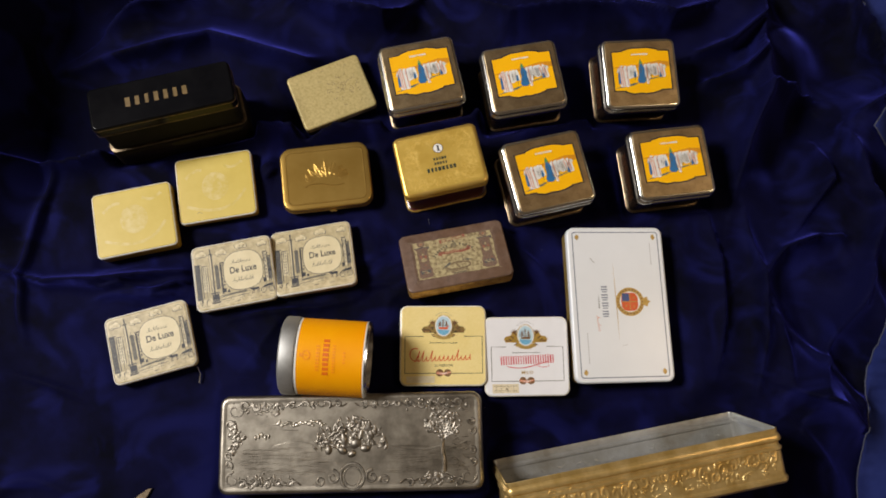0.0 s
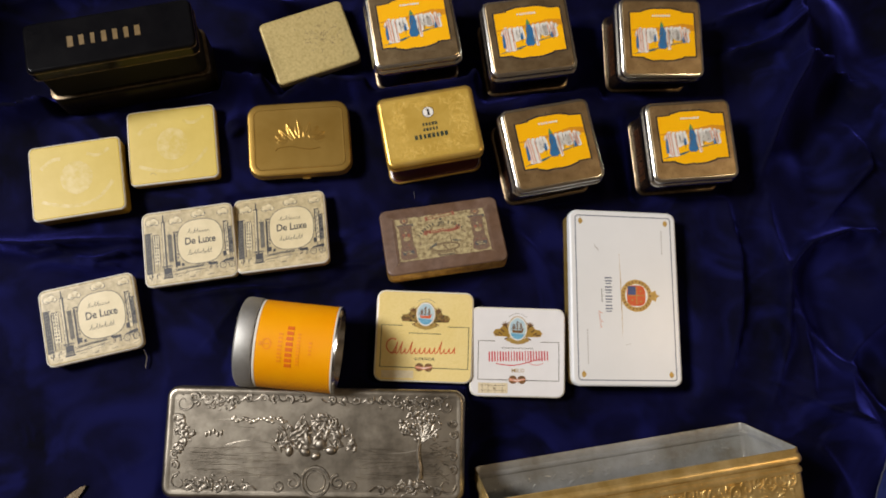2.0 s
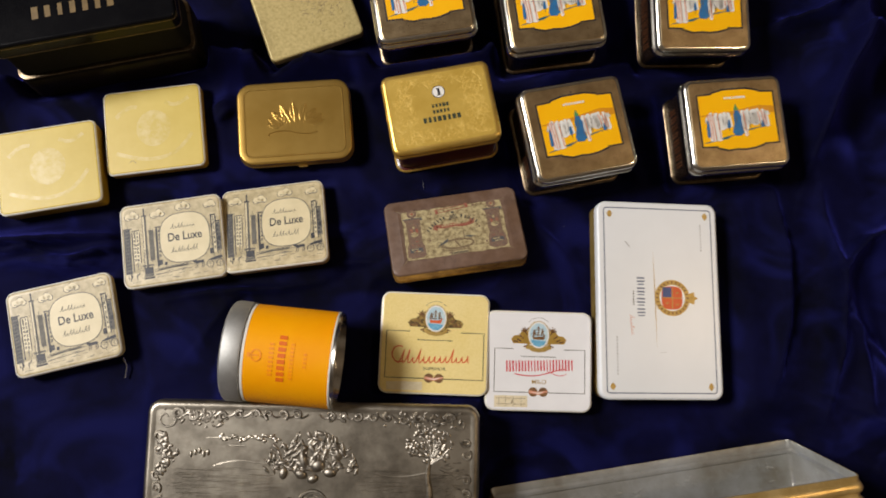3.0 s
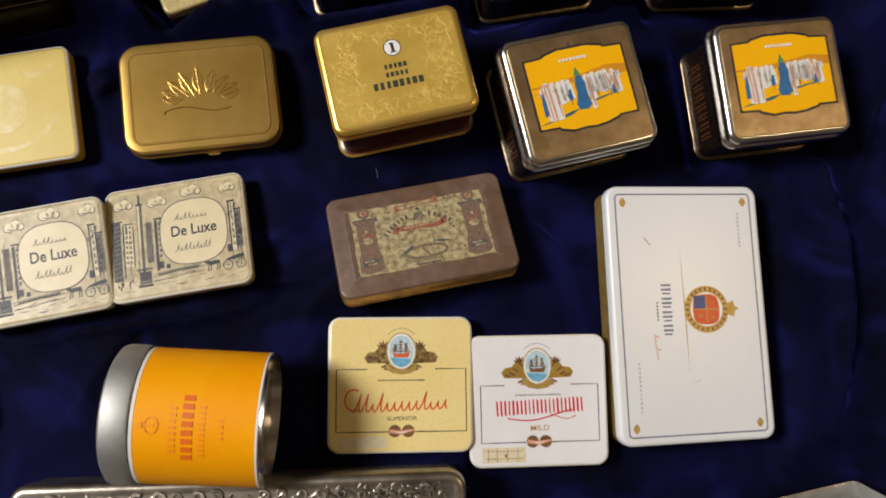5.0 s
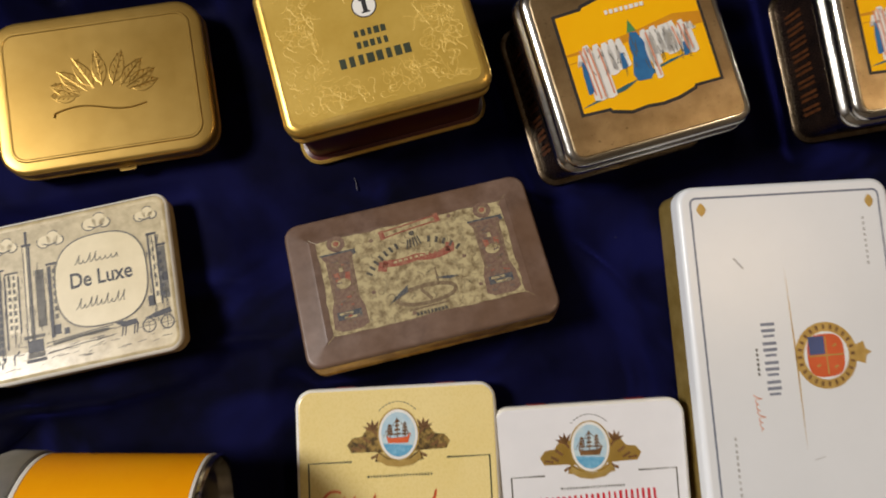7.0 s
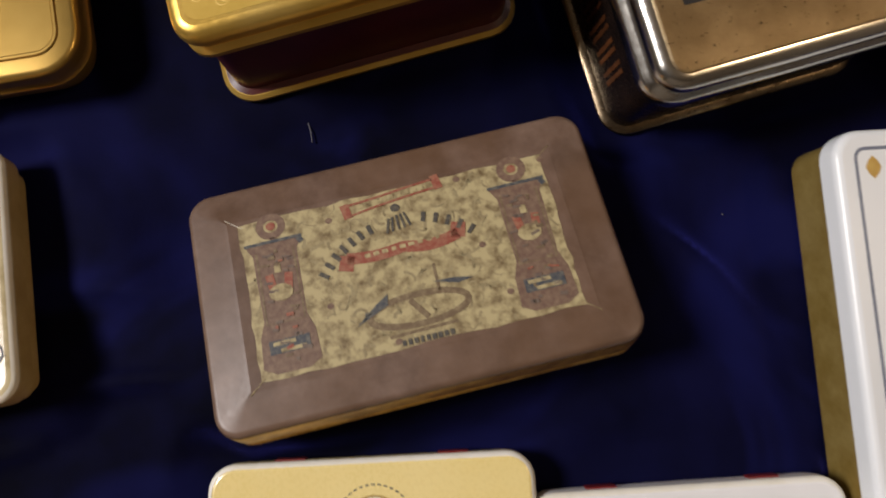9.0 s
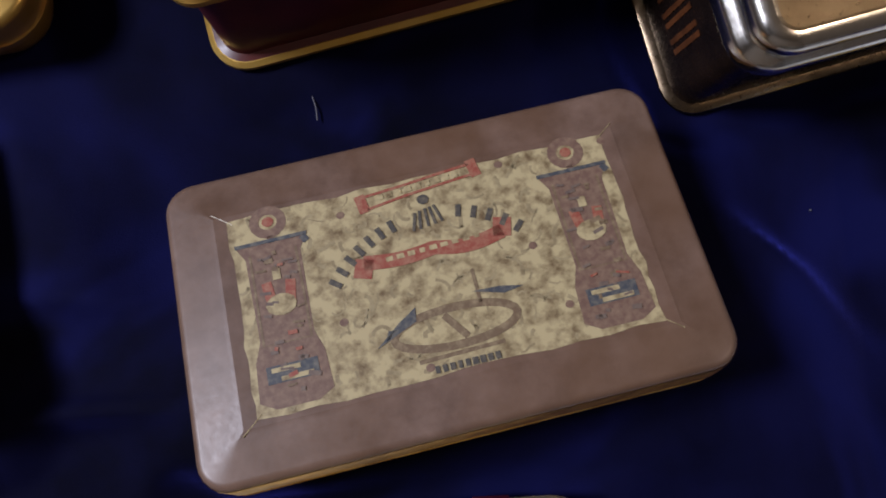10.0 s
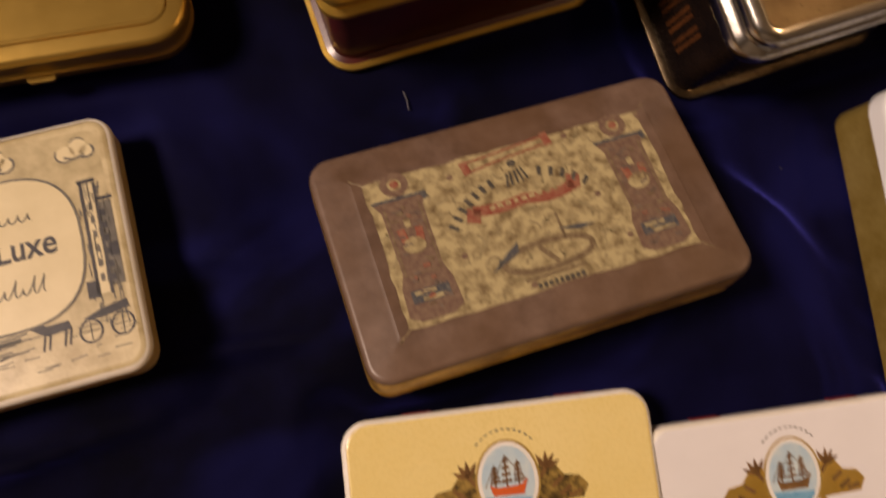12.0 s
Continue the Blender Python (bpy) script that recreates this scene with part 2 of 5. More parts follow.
def part(name, bm, material, parent, label=""):
    me = bpy.data.meshes.new(name)
    bm.normal_update()
    bm.to_mesh(me)
    bm.free()
    me.materials.append(material)
    ob = new(name, me)
    ob.parent = parent
    return tagged(ob, label)


def thing(name, m, label, category, group=""):
    ob = new(name)
    ob.empty_display_size = 0.01
    ob.matrix_world = m
    return tagged(ob, label, category, group)


def smooth(bm, angle=35.0):
    bm.normal_update()
    for f in bm.faces:
        f.smooth = True
    lim = radians(angle)
    for e in bm.edges:
        if len(e.link_faces) == 2 and e.calc_face_angle(0.0) > lim:
            e.smooth = False
    return bm


def rrect(w, d, r, seg=6):
    r = max(min(r, w / 2 - 1e-5, d / 2 - 1e-5), 1e-5)
    out = []
    for cx, cy, a0 in ((w / 2 - r, d / 2 - r, 0), (-w / 2 + r, d / 2 - r, 90), (-w / 2 + r, -d / 2 + r, 180), (w / 2 - r, -d / 2 + r, 270)):
        for i in range(seg + 1):
            a = radians(a0 + 90 * i / seg)
            out.append((cx + r * math.cos(a), cy + r * math.sin(a)))
    return out


def loft(w, d, r, profile, seg=6, top=True, bottom=True, bm=None):
    """Rounded-rectangle rings stacked along z: profile rows are (outward offset, z)."""
    bm = bm or bmesh.new()
    rings = []
    for off, z in profile:
        rings.append([bm.verts.new((x, y, z)) for x, y in rrect(w + 2 * off, d + 2 * off, r + off, seg)])
    for a, b in zip(rings, rings[1:]):
        for i in range(len(a)):
            j = (i + 1) % len(a)
            bm.faces.new((a[i], a[j], b[j], b[i]))
    if bottom:
        bm.faces.new(rings[0][::-1])
    caps = []
    if top:
        caps.append(bm.faces.new(rings[-1]))
    smooth(bm)
    for f in caps:
        f.smooth = False
    return bm


def edge_round(z, r, inset=0.0, n=4):
    """Profile rows for a rounded top edge of radius r that ends flat at height z."""
    return [(-inset - r + r * math.cos(radians(90 * i / n)), z - r + r * math.sin(radians(90 * i / n))) for i in range(n + 1)]


def rect(cx, cy, w, h, rot=0.0):
    c, s = math.cos(radians(rot)), math.sin(radians(rot))
    return [(cx + x * c - y * s, cy + x * s + y * c) for x, y in ((-w / 2, -h / 2), (w / 2, -h / 2), (w / 2, h / 2), (-w / 2, h / 2))]


def ell(cx, cy, rx, ry, n=28, power=2.0, a0=0.0, a1=360.0):
    out = []
    for i in range(n):
        a = radians(a0 + (a1 - a0) * i / n)
        c, s = math.cos(a), math.sin(a)
        out.append((cx + rx * math.copysign(abs(c) ** (2 / power), c), cy + ry * math.copysign(abs(s) ** (2 / power), s)))
    return out


def stroke(path, width, closed=False):
    """Quads along a path."""
    n, out = len(path), []
    side = []
    for i in range(n):
        p, q = path[(i - 1) % n if closed else max(i - 1, 0)], path[(i + 1) % n if closed else min(i + 1, n - 1)]
        dx, dy = q[0] - p[0], q[1] - p[1]
        l = math.hypot(dx, dy) or 1.0
        side.append((-dy / l * width / 2, dx / l * width / 2))
    for i in range(n if closed else n - 1):
        j = (i + 1) % n
        (ax, ay), (bx, by), (u, v), (s, t) = path[i], path[j], side[i], side[j]
        out.append([(ax - u, ay - v), (bx - s, by - t), (bx + s, by + t), (ax + u, ay + v)])
    return out


def print_each(name, material, parent, z, polys, label=""):
    """As print_on, but every shape is a part of its own."""
    for p in polys:
        print_on(name, material, parent, z, [p], label)


def bars(cx, cy, w, h, n, rot=0.0, seed=1, fill=0.62):
    """A line of writing as plain upright bars."""
    rnd = random.Random(seed)
    c, s = math.cos(radians(rot)), math.sin(radians(rot))
    out, step = [], w / n
    for i in range(n):
        x = -w / 2 + (i + 0.5) * step
        bw, bh = step * fill * rnd.uniform(0.75, 1.15), h * rnd.uniform(0.9, 1.0)
        out.append(rect(cx + x * c, cy + x * s, bw, bh, rot))
    return out


def scrawl(cx, cy, w, h, n, rot=0.0, seed=1, thick=0.0006, tall=()):
    """A line of handwriting as one flowing slanted loop line, with taller loops at the given places."""
    rnd = random.Random(seed)
    amp = [1.0 if i in tall else rnd.uniform(0.36, 0.5) for i in range(n + 1)]
    pts = []
    for k in range(n * 10 + 1):
        u = k / 10
        i = min(int(u), n)
        a = 2 * math.pi * (u - int(u))
        hh = amp[i] * h
        y = -h / 2 + hh * (0.5 - 0.5 * math.cos(a))
        x = -w / 2 + w * u / n + 0.16 * w / n * math.sin(a) + 0.32 * (y + h / 2)
        pts.append((x, y))
    c, s = math.cos(radians(rot)), math.sin(radians(rot))
    return stroke([(cx + x * c - y * s, cy + x * s + y * c) for x, y in pts], thick)


def print_on(name, material, parent, z, polys, label=""):
    """Flat print that lies on a lid: one mesh of one colour."""
    bm = bmesh.new()
    for p in polys:
        bm.faces.new([bm.verts.new((x, y, z)) for x, y in p])
    for f in bm.faces:
        f.normal_update()
        if f.normal.z < 0:
            f.normal_flip()
    return part(name, bm, material, parent, label)


def lettering(name, body, size, material, parent, x, y, z, rot=0.0, label="", squeeze=1.0, bold=0.004):
    curve = bpy.data.curves.new(name, "FONT")
    curve.body, curve.size, curve.align_x, curve.align_y, curve.resolution_u, curve.offset = body, size, "CENTER", "CENTER", 4, size * bold
    temp = new("temp_text", curve)
    bpy.context.view_layer.update()
    me = bpy.data.meshes.new_from_object(temp.evaluated_get(bpy.context.evaluated_depsgraph_get()))
    bpy.data.objects.remove(temp)
    me.transform(Matrix.Translation((x, y, z)) @ Matrix.Rotation(radians(rot), 4, "Z") @ Matrix.Diagonal((squeeze, 1, 1, 1)))
    me.materials.clear()
    me.materials.append(material)
    ob = new(name, me)
    ob.parent = parent
    return tagged(ob, label)


def tube(bm, path, radius, n=6, taper=None):
    """A round tube along a path of 3D points."""
    pts = [Vector(p) for p in path]
    rings = []
    for i, p in enumerate(pts):
        d = (pts[min(i + 1, len(pts) - 1)] - pts[max(i - 1, 0)]).normalized()
        a = d.orthogonal().normalized() if abs(d.z) > 0.95 else d.cross(Vector((0, 0, 1))).normalized()
        b = d.cross(a).normalized()
        r = radius * (taper(i / max(len(pts) - 1, 1)) if taper else 1.0)
        rings.append([bm.verts.new(p + a * (r * math.cos(2 * math.pi * k / n)) + b * (r * math.sin(2 * math.pi * k / n))) for k in range(n)])
    for u, v in zip(rings, rings[1:]):
        for k in range(n):
            bm.faces.new((u[k], u[(k + 1) % n], v[(k + 1) % n], v[k]))
    bm.faces.new(rings[0][::-1])
    bm.faces.new(rings[-1])


def blob(bm, x, y, z, rx, ry, rz, rot=0.0, u=8, v=5):
    """A low rounded bump, an upper half ellipsoid."""
    c, s = math.cos(radians(rot)), math.sin(radians(rot))
    rings = []
    for j in range(v):
        t = radians(90 * j / v)
        ring = []
        for i in range(u):
            a = 2 * math.pi * i / u
            px, py = rx * math.cos(t) * math.cos(a), ry * math.cos(t) * math.sin(a)
            ring.append(bm.verts.new((x + px * c - py * s, y + px * s + py * c, z + rz * math.sin(t))))
        rings.append(ring)
    top = bm.verts.new((x, y, z + rz))
    for a, b in zip(rings, rings[1:]):
        for i in range(u):
            bm.faces.new((a[i], a[(i + 1) % u], b[(i + 1) % u], b[i]))
    for i in range(u):
        bm.faces.new((rings[-1][i], rings[-1][(i + 1) % u], top))


def box_mesh(bm, x0, x1, y0, y1, z0, z1):
    v = [bm.verts.new(p) for p in ((x0, y0, z0), (x1, y0, z0), (x1, y1, z0), (x0, y1, z0), (x0, y0, z1), (x1, y0, z1), (x1, y1, z1), (x0, y1, z1))]
    for f in ((3, 2, 1, 0), (4, 5, 6, 7), (0, 1, 5, 4), (1, 2, 6, 5), (2, 3, 7, 6), (3, 0, 4, 7)):
        bm.faces.new([v[i] for i in f])


def block(name, material, lims, kind="structure", label="", category=""):
    bm = bmesh.new()
    box_mesh(bm, *lims)
    return tagged(part(name, bm, material, None, label), category=category, kind=kind)


# ---- where the tins lie: x, y, height of the base, tilt about x and y, turn, width, depth, height ----
SPOTS = {
    "s1": (-0.0198, 0.1821, -0.0003, 2.6, -1.5, 11.9, 0.0770, 0.0715, 0.0495),
    "s2": (0.0833, 0.1811, -0.0004, 2.6, -1.9, 10.2, 0.0770, 0.0715, 0.0485),
    "s3": (0.1989, 0.1913, -0.0005, 8.0, 2.7, 5.1, 0.0770, 0.0725, 0.0475),
    "s4": (0.1015, 0.0814, -0.0042, 3.8, 2.4, 14.4, 0.08, 0.0741, 0.0489),
    "s5": (0.2268, 0.094, -0.007, 3.7, 0.0, 7.5, 0.0769, 0.0721, 0.0503),
    "reem": (0.0005, 0.088, 0.0039, -1.4, -2.7, 12.8, 0.0827, 0.0635, 0.0433),
    "brass": (-0.1154, 0.0818, 0.0017, 0.3, -0.1, 7.3, 0.0888, 0.0664, 0.0169),
    "d3": (-0.1239, -0.0037, -0.0004, -7.6, -3.8, 9.5, 0.0788, 0.0663, 0.0143),
    "d2": (-0.2003, -0.0180, 0.0, -1.2, -2.1, 10.9, 0.0768, 0.0642, 0.0140),
    "d1": (-0.2741, -0.0850, 0.0, -0.4, -0.2, 15.9, 0.0770, 0.0638, 0.0140),
    "y1": (-0.3004, 0.0343, 0.0, -0.2, -0.4, 12.6, 0.0763, 0.0655, 0.0170),
    "y2": (-0.2250, 0.0713, 0.0, 0.9, -2.6, 9.6, 0.0759, 0.0670, 0.0125),
    "crackle": (-0.1130, 0.1750, 0.0, 0.1, -1.9, 22.2, 0.0776, 0.0621, 0.0160),
    "black": (-0.2640, 0.1350, 0.0, -2.0, 0.0, 14.8, 0.1330, 0.0430, 0.0795),
    "white": (0.1723, -0.0449, -0.0073, 2.0, 5.0, 2.0, 0.0968, 0.1513, 0.0227),
    "cig1": (0.0026, -0.0862, -0.0016, 1.2, -1.8, 0.2, 0.0818, 0.0758, 0.0109),
    "cig2": (0.0826, -0.0958, -0.0019, 3.3, -0.9, 0.8, 0.0801, 0.0744, 0.0108),
    "mauve": (0.0148, -0.0046, 0.0078, -14.2, -0.8, 11.0, 0.1024, 0.0619, 0.0168),
    "pewter": (-0.0806, -0.1755, 0.0, 3.8, -1.9, 1.2, 0.2373, 0.0863, 0.0300),
}


def spot(key):
    return pose(*SPOTS[key][:6])


def size(key):
    return SPOTS[key][6:]


# ---- the room, closed round the table ----
TOP = 2.7
block("floor", FLOOR, (-1.9, 2.1, -2.0, 2.0, -0.85, -0.75))
block("ceiling", CEIL, (-1.9, 2.1, -2.0, 2.0, TOP, TOP + 0.1))
block("wall_north", WALL, (-1.9, 2.1, 2.0, 2.1, -0.75, TOP))
block("wall_south", WALL, (-1.9, 2.1, -2.1, -2.0, -0.75, TOP))
block("wall_east", WALL, (2.1, 2.2, -2.1, 2.1, -0.75, TOP))
west = new("wall_west")
tagged(west, "plain plastered wall with a window opening", "wall", kind="structure")
for y0, y1, z0, z1 in ((-2.1, -0.25, -0.75, TOP), (0.85, 2.1, -0.75, TOP), (-0.25, 0.85, -0.75, 1.6), (-0.25, 0.85, 2.6, TOP)):
    bm = bmesh.new()
    box_mesh(bm, -2.0, -1.9, y0, y1, z0, z1)
    part("wall_panel", bm, WALL, west)
table = thing("table", pose(0, 0, 0), "dark wooden table under the velvet cloth", "table")
bm = bmesh.new()
box_mesh(bm, -0.95, 0.95, -0.7, 0.7, -0.075, -0.045)
part("tabletop", bm, TABLE, table)
for sx in (-1, 1):
    for sy in (-1, 1):
        bm = bmesh.new()
        box_mesh(bm, sx * 0.88 - 0.03, sx * 0.88 + 0.03, sy * 0.63 - 0.03, sy * 0.63 + 0.03, -0.75, -0.075)
        part("leg", bm, TABLE, table)

# ---- the velvet cloth: one sheet with folds, pressed down under the tins ----


def velvet_cloth():
    xs = np.concatenate([np.linspace(-0.93, -0.52, 60)[:-1], np.linspace(-0.52, 0.56, 520), np.linspace(0.56, 0.93, 60)[1:]])
    ys = np.concatenate([np.linspace(-0.62, -0.30, 50)[:-1], np.linspace(-0.30, 0.36, 330), np.linspace(0.36, 0.72, 60)[1:]])
    nx, ny = len(xs), len(ys)
    X, Y = np.meshgrid(xs, ys)

    def step(v, a, b):
        t = np.clip((v - a) / (b - a), 0, 1)
        return t * t * (3 - 2 * t)

    Z = np.zeros_like(X)
    # creases: height, half width, line on the table
    folds = (
        (0.004, 0.006, ((-0.205, -0.062), (-0.165, -0.052), (-0.120, -0.050), (-0.085, -0.042))),
        (0.004, 0.006, ((-0.330, -0.040), (-0.275, -0.032), (-0.240, -0.040))),
        (0.0022, 0.0035, ((-0.080, -0.026), (-0.061, -0.026), (-0.042, -0.025))),
        (0.0022, 0.0035, ((0.050, -0.028), (0.058, -0.033), (0.069, -0.041))),
        (0.02, 0.012, ((0.276, 0.228), (0.311, 0.237), (0.338, 0.258), (0.352, 0.297))),
        (0.022, 0.012, ((0.283, 0.195), (0.314, 0.200), (0.331, 0.215), (0.343, 0.255))),
        (0.017, 0.015, ((0.338, 0.214), (0.332, 0.167), (0.313, 0.122), (0.302, 0.078))),
        (0.02, 0.011, ((0.339, 0.179), (0.367, 0.182), (0.392, 0.180))),
        (0.015, 0.022, ((0.392, 0.180), (0.415, 0.130), (0.436, 0.049), (0.423, -0.004), (0.388, -0.073), (0.361, -0.128))),
        (0.015, 0.01, ((0.325, -0.008), (0.344, 0.013), (0.378, 0.025), (0.404, 0.026))),
        (0.016, 0.014, ((0.341, -0.131), (0.373, -0.144), (0.403, -0.162))),
        (0.006, 0.009, ((0.274, 0.048), (0.282, -0.005), (0.280, -0.057), (0.273, -0.101))),
        (0.009, 0.011, ((0.310, 0.048), (0.319, -0.011), (0.314, -0.079), (0.303, -0.133))),
        (0.01, 0.014, ((0.394, 0.130), (0.393, 0.080), (0.367, 0.037))),
        (0.013, 0.018, ((-0.383, 0.198), (-0.338, 0.211), (-0.287, 0.224), (-0.243, 0.238), (-0.186, 0.221), (-0.132, 0.207), (-0.084, 0.187))),
        (0.007, 0.006, ((-0.351, -0.027), (-0.325, -0.031), (-0.309, -0.027), (-0.291, -0.032))),
        (0.009, 0.006, ((-0.279, -0.036), (-0.270, -0.031), (-0.257, -0.026), (-0.244, -0.024))),
        (0.005, 0.004, ((-0.307, -0.038), (-0.285, -0.040), (-0.264, -0.037), (-0.241, -0.041))),
        (0.006, 0.012, ((-0.166, -0.073), (-0.158, -0.066), (-0.173, -0.086))),
        (0.008, 0.012, ((-0.215, 0.093), (-0.189, 0.090), (-0.173, 0.101))),
        (0.006, 0.006, ((-0.177, 0.085), (-0.171, 0.091), (-0.166, 0.098))),
        (0.018, 0.009, ((-0.442, 0.088), (-0.359, 0.096), (-0.305, 0.111), (-0.255, 0.124), (-0.163, 0.133), (-0.129, 0.129), (-0.083, 0.134), (-0.047, 0.133), (0.046, 0.152), (0.087, 0.139), (0.153, 0.149))),
        (0.0119, 0.009, ((-0.427, -0.015), (-0.383, -0.027), (-0.329, -0.025), (-0.246, -0.014))),
        (0.02, 0.016, ((-0.347, 0.242), (-0.320, 0.262), (-0.274, 0.284))),
        (0.022, 0.018, ((-0.159, 0.286), (-0.110, 0.260), (-0.061, 0.254), (-0.025, 0.282))),
        (0.022, 0.018, ((0.030, 0.290), (0.072, 0.260), (0.134, 0.271), (0.184, 0.279))),
        (0.02, 0.014, ((0.450, 0.299), (0.459, 0.229), (0.476, 0.183))),
        (0.0030, 0.010, ((0.072, 0.016), (0.096, -0.002), (0.118, -0.024))),
        (0.003, 0.012, ((-0.084, 0.000), (-0.051, -0.003), (-0.037, -0.008))),
        (0.018, 0.012, ((0.430, 0.153), (0.457, 0.169), (0.478, 0.196))),
        (0.02, 0.014, ((0.197, 0.280), (0.245, 0.260), (0.284, 0.281))),
    )
    for n, (height, wide, line) in enumerate(folds):
        best, along = np.full_like(X, 9.0), np.zeros_like(X)
        sign, total = np.zeros_like(X), sum(math.dist(a, b) for a, b in zip(line, line[1:]))
        run = 0.0
        for (ax, ay), (bx, by) in zip(line, line[1:]):
            ln = math.dist((ax, ay), (bx, by))
            u = np.clip(((X - ax) * (bx - ax) + (Y - ay) * (by - ay)) / ln**2, 0, 1)
            dx, dy = X - ax - u * (bx - ax), Y - ay - u * (by - ay)
            dist = np.hypot(dx, dy)
            side = np.sign((bx - ax) * dy - (by - ay) * dx)
            near = dist < best
            best, along, sign = np.where(near, dist, best), np.where(near, run + u * ln, along), np.where(near, side, sign)
            run += ln
        fade = np.minimum(step(along, -0.01, 0.03 + 0.2 * total), 1 - step(along, 0.8 * total - 0.03, total + 0.01))
        fade = 0.35 + 0.65 * fade
        lean = np.where(sign * (1 if n % 2 else -1) > 0, 0.6, 1.5)
        height *= 2.2 if height > 0.012 else 2.0
        Z += height * fade * (0.55 * np.exp(-((best / (wide * lean)) ** 1.2)) + 0.45 * np.exp(-((best / (0.35 * wide * lean)) ** 1.2)))
    right, back, left = step(X, 0.27, 0.38), step(Y, 0.23, 0.33), step(-X, 0.35, 0.50)
    roll = np.maximum(np.maximum(right, back), left)
    Z += right * 0.016 * np.sin(X * 46 + 2.2 * np.sin(Y * 15 + 1.0)) * (0.6 + 0.4 * np.sin(Y * 21 + X * 12))
    Z += back * 0.014 * np.sin(X * 33 + Y * 24 + 2.0 * np.sin(X * 14))
    Z += roll * (0.008 * np.sin(X * 37 + 4 * np.sin(Y * 9)) * np.sin(Y * 29 + 3 * np.sin(X * 11)) + 0.005 * np.sin(X * 71 + Y * 53))
    Z += 0.0016 * np.sin(X * 31 + 3 * np.sin(Y * 13)) * np.sin(Y * 27 + 1.7 * np.sin(X * 17))
    Z += 0.0007 * np.sin(X * 83 + Y * 41) * np.sin(Y * 67 - X * 29)
    # fine creases that wander across the slack parts
    slack = np.maximum(roll, np.maximum(step(-X, 0.30, 0.40), 0.10))
    for f, ph, amp in ((19.0, 0.4, 0.0075), (27.0, 2.1, 0.0050), (23.0, 4.4, 0.0062)):
        c, s = math.cos(ph), math.sin(ph)
        u, v = X * c + Y * s, -X * s + Y * c
        wave = np.sin(u * f + 1.6 * np.sin(v * 11 + ph) + 0.7 * np.sin(u * 29 - v * 17))
        here = step(np.sin(v * 13 + u * 7 + 5 * ph), 0.0, 0.8)
        Z += amp * slack * here * np.exp(-((wave / 0.16) ** 2))
    # steep heap added at the left back to keep window light off that corner
    Z += np.minimum(1.9 * np.maximum(-X - 0.385 - 0.02 * np.sin(9 * Y), 0), 0.24) * step(Y, -0.02, 0.15)
    Z += 0.30 * np.maximum(Y - 0.27, 0)
    Z += -0.012 * step(X, 0.02, 0.12) * step(-Y, 0.12, 0.20)
    pressed = [(*row[:8],) for row in SPOTS.values()] + [(0.170, -0.192, -0.0155, 11.3, 0.0, 11.1, 0.240, 0.050), (-0.1105, -0.101, 0.0, 0.0, 0.0, -3.2, 0.078, 0.012)]
    weight, total = np.zeros_like(X), np.zeros_like(X)
    free = np.ones_like(X)
    for cx, cy, zb, rx, ry, rz, w, d in pressed:
        c, s = math.cos(radians(rz)), math.sin(radians(rz))
        u, v = (X - cx) * c + (Y - cy) * s, -(X - cx) * s + (Y - cy) * c
        uc, vc = np.clip(u, -w / 2, w / 2), np.clip(v, -d / 2, d / 2)
        base = zb + vc * math.tan(radians(rx)) - uc * math.tan(radians(ry)) - 0.0005
        if abs(rx) > 10:
            base = base * (1 - 0.8 * step(-v, 0.15 * d, 0.62 * d))
        out = np.hypot(u - uc, v - vc)
        k = 1 - step(out, 0.001, 0.030 if abs(rx) > 10 else 0.034 if abs(zb) > 0.0025 and cy < 0.05 else 0.013)
        wgt = k / (out + 0.0015) ** 2
        weight, total = weight + wgt, total + wgt * base
        free = free * (1 - k)
    Z = Z * free + (1 - free) * total / np.maximum(weight, 1e-9)
    # hard pressed crease lines in the nap
    for (ax, ay), (bx, by), high in (((-0.100, -0.0285), (-0.040, -0.0255), 0.0028), ((0.080, 0.011), (0.113, -0.023), 0.0015), ((-0.200, -0.060), (-0.130, -0.050), 0.0016), ((-0.335, -0.036), (-0.250, -0.034), 0.0016)):
        ln = math.dist((ax, ay), (bx, by))
        u = np.clip(((X - ax) * (bx - ax) + (Y - ay) * (by - ay)) / ln**2, 0, 1)
        away = np.hypot(X - ax - u * (bx - ax), Y - ay - u * (by - ay))
        Z += high * np.sin(np.pi * np.clip(u, 0.08, 0.92)) * np.exp(-((away / 0.0026) ** 2))
    Z = np.maximum(Z, -0.04)
    verts = np.stack([X, Y, Z], -1).reshape(-1, 3)
    idx = np.arange(nx * ny).reshape(ny, nx)
    faces = np.stack([idx[:-1, :-1], idx[:-1, 1:], idx[1:, 1:], idx[1:, :-1]], -1).reshape(-1, 4)
    me = bpy.data.meshes.new("velvet_cloth")
    me.from_pydata(verts.tolist(), [], faces.tolist())
    me.polygons.foreach_set("use_smooth", [True] * len(me.polygons))
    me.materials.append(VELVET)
    ob = new("velvet_cloth", me)
    tagged(ob, "deep blue velvet cloth spread in folds over a table", "cloth")
    return xs, ys, Z


CLOTH_X, CLOTH_Y, CLOTH_Z = velvet_cloth()


def cloth_height(x, y):
    i = int(np.clip(np.searchsorted(CLOTH_X, x), 0, len(CLOTH_X) - 1))
    j = int(np.clip(np.searchsorted(CLOTH_Y, y), 0, len(CLOTH_Y) - 1))
    return float(CLOTH_Z[j, i])


# ---- tall bronze tins with a desert picture ----


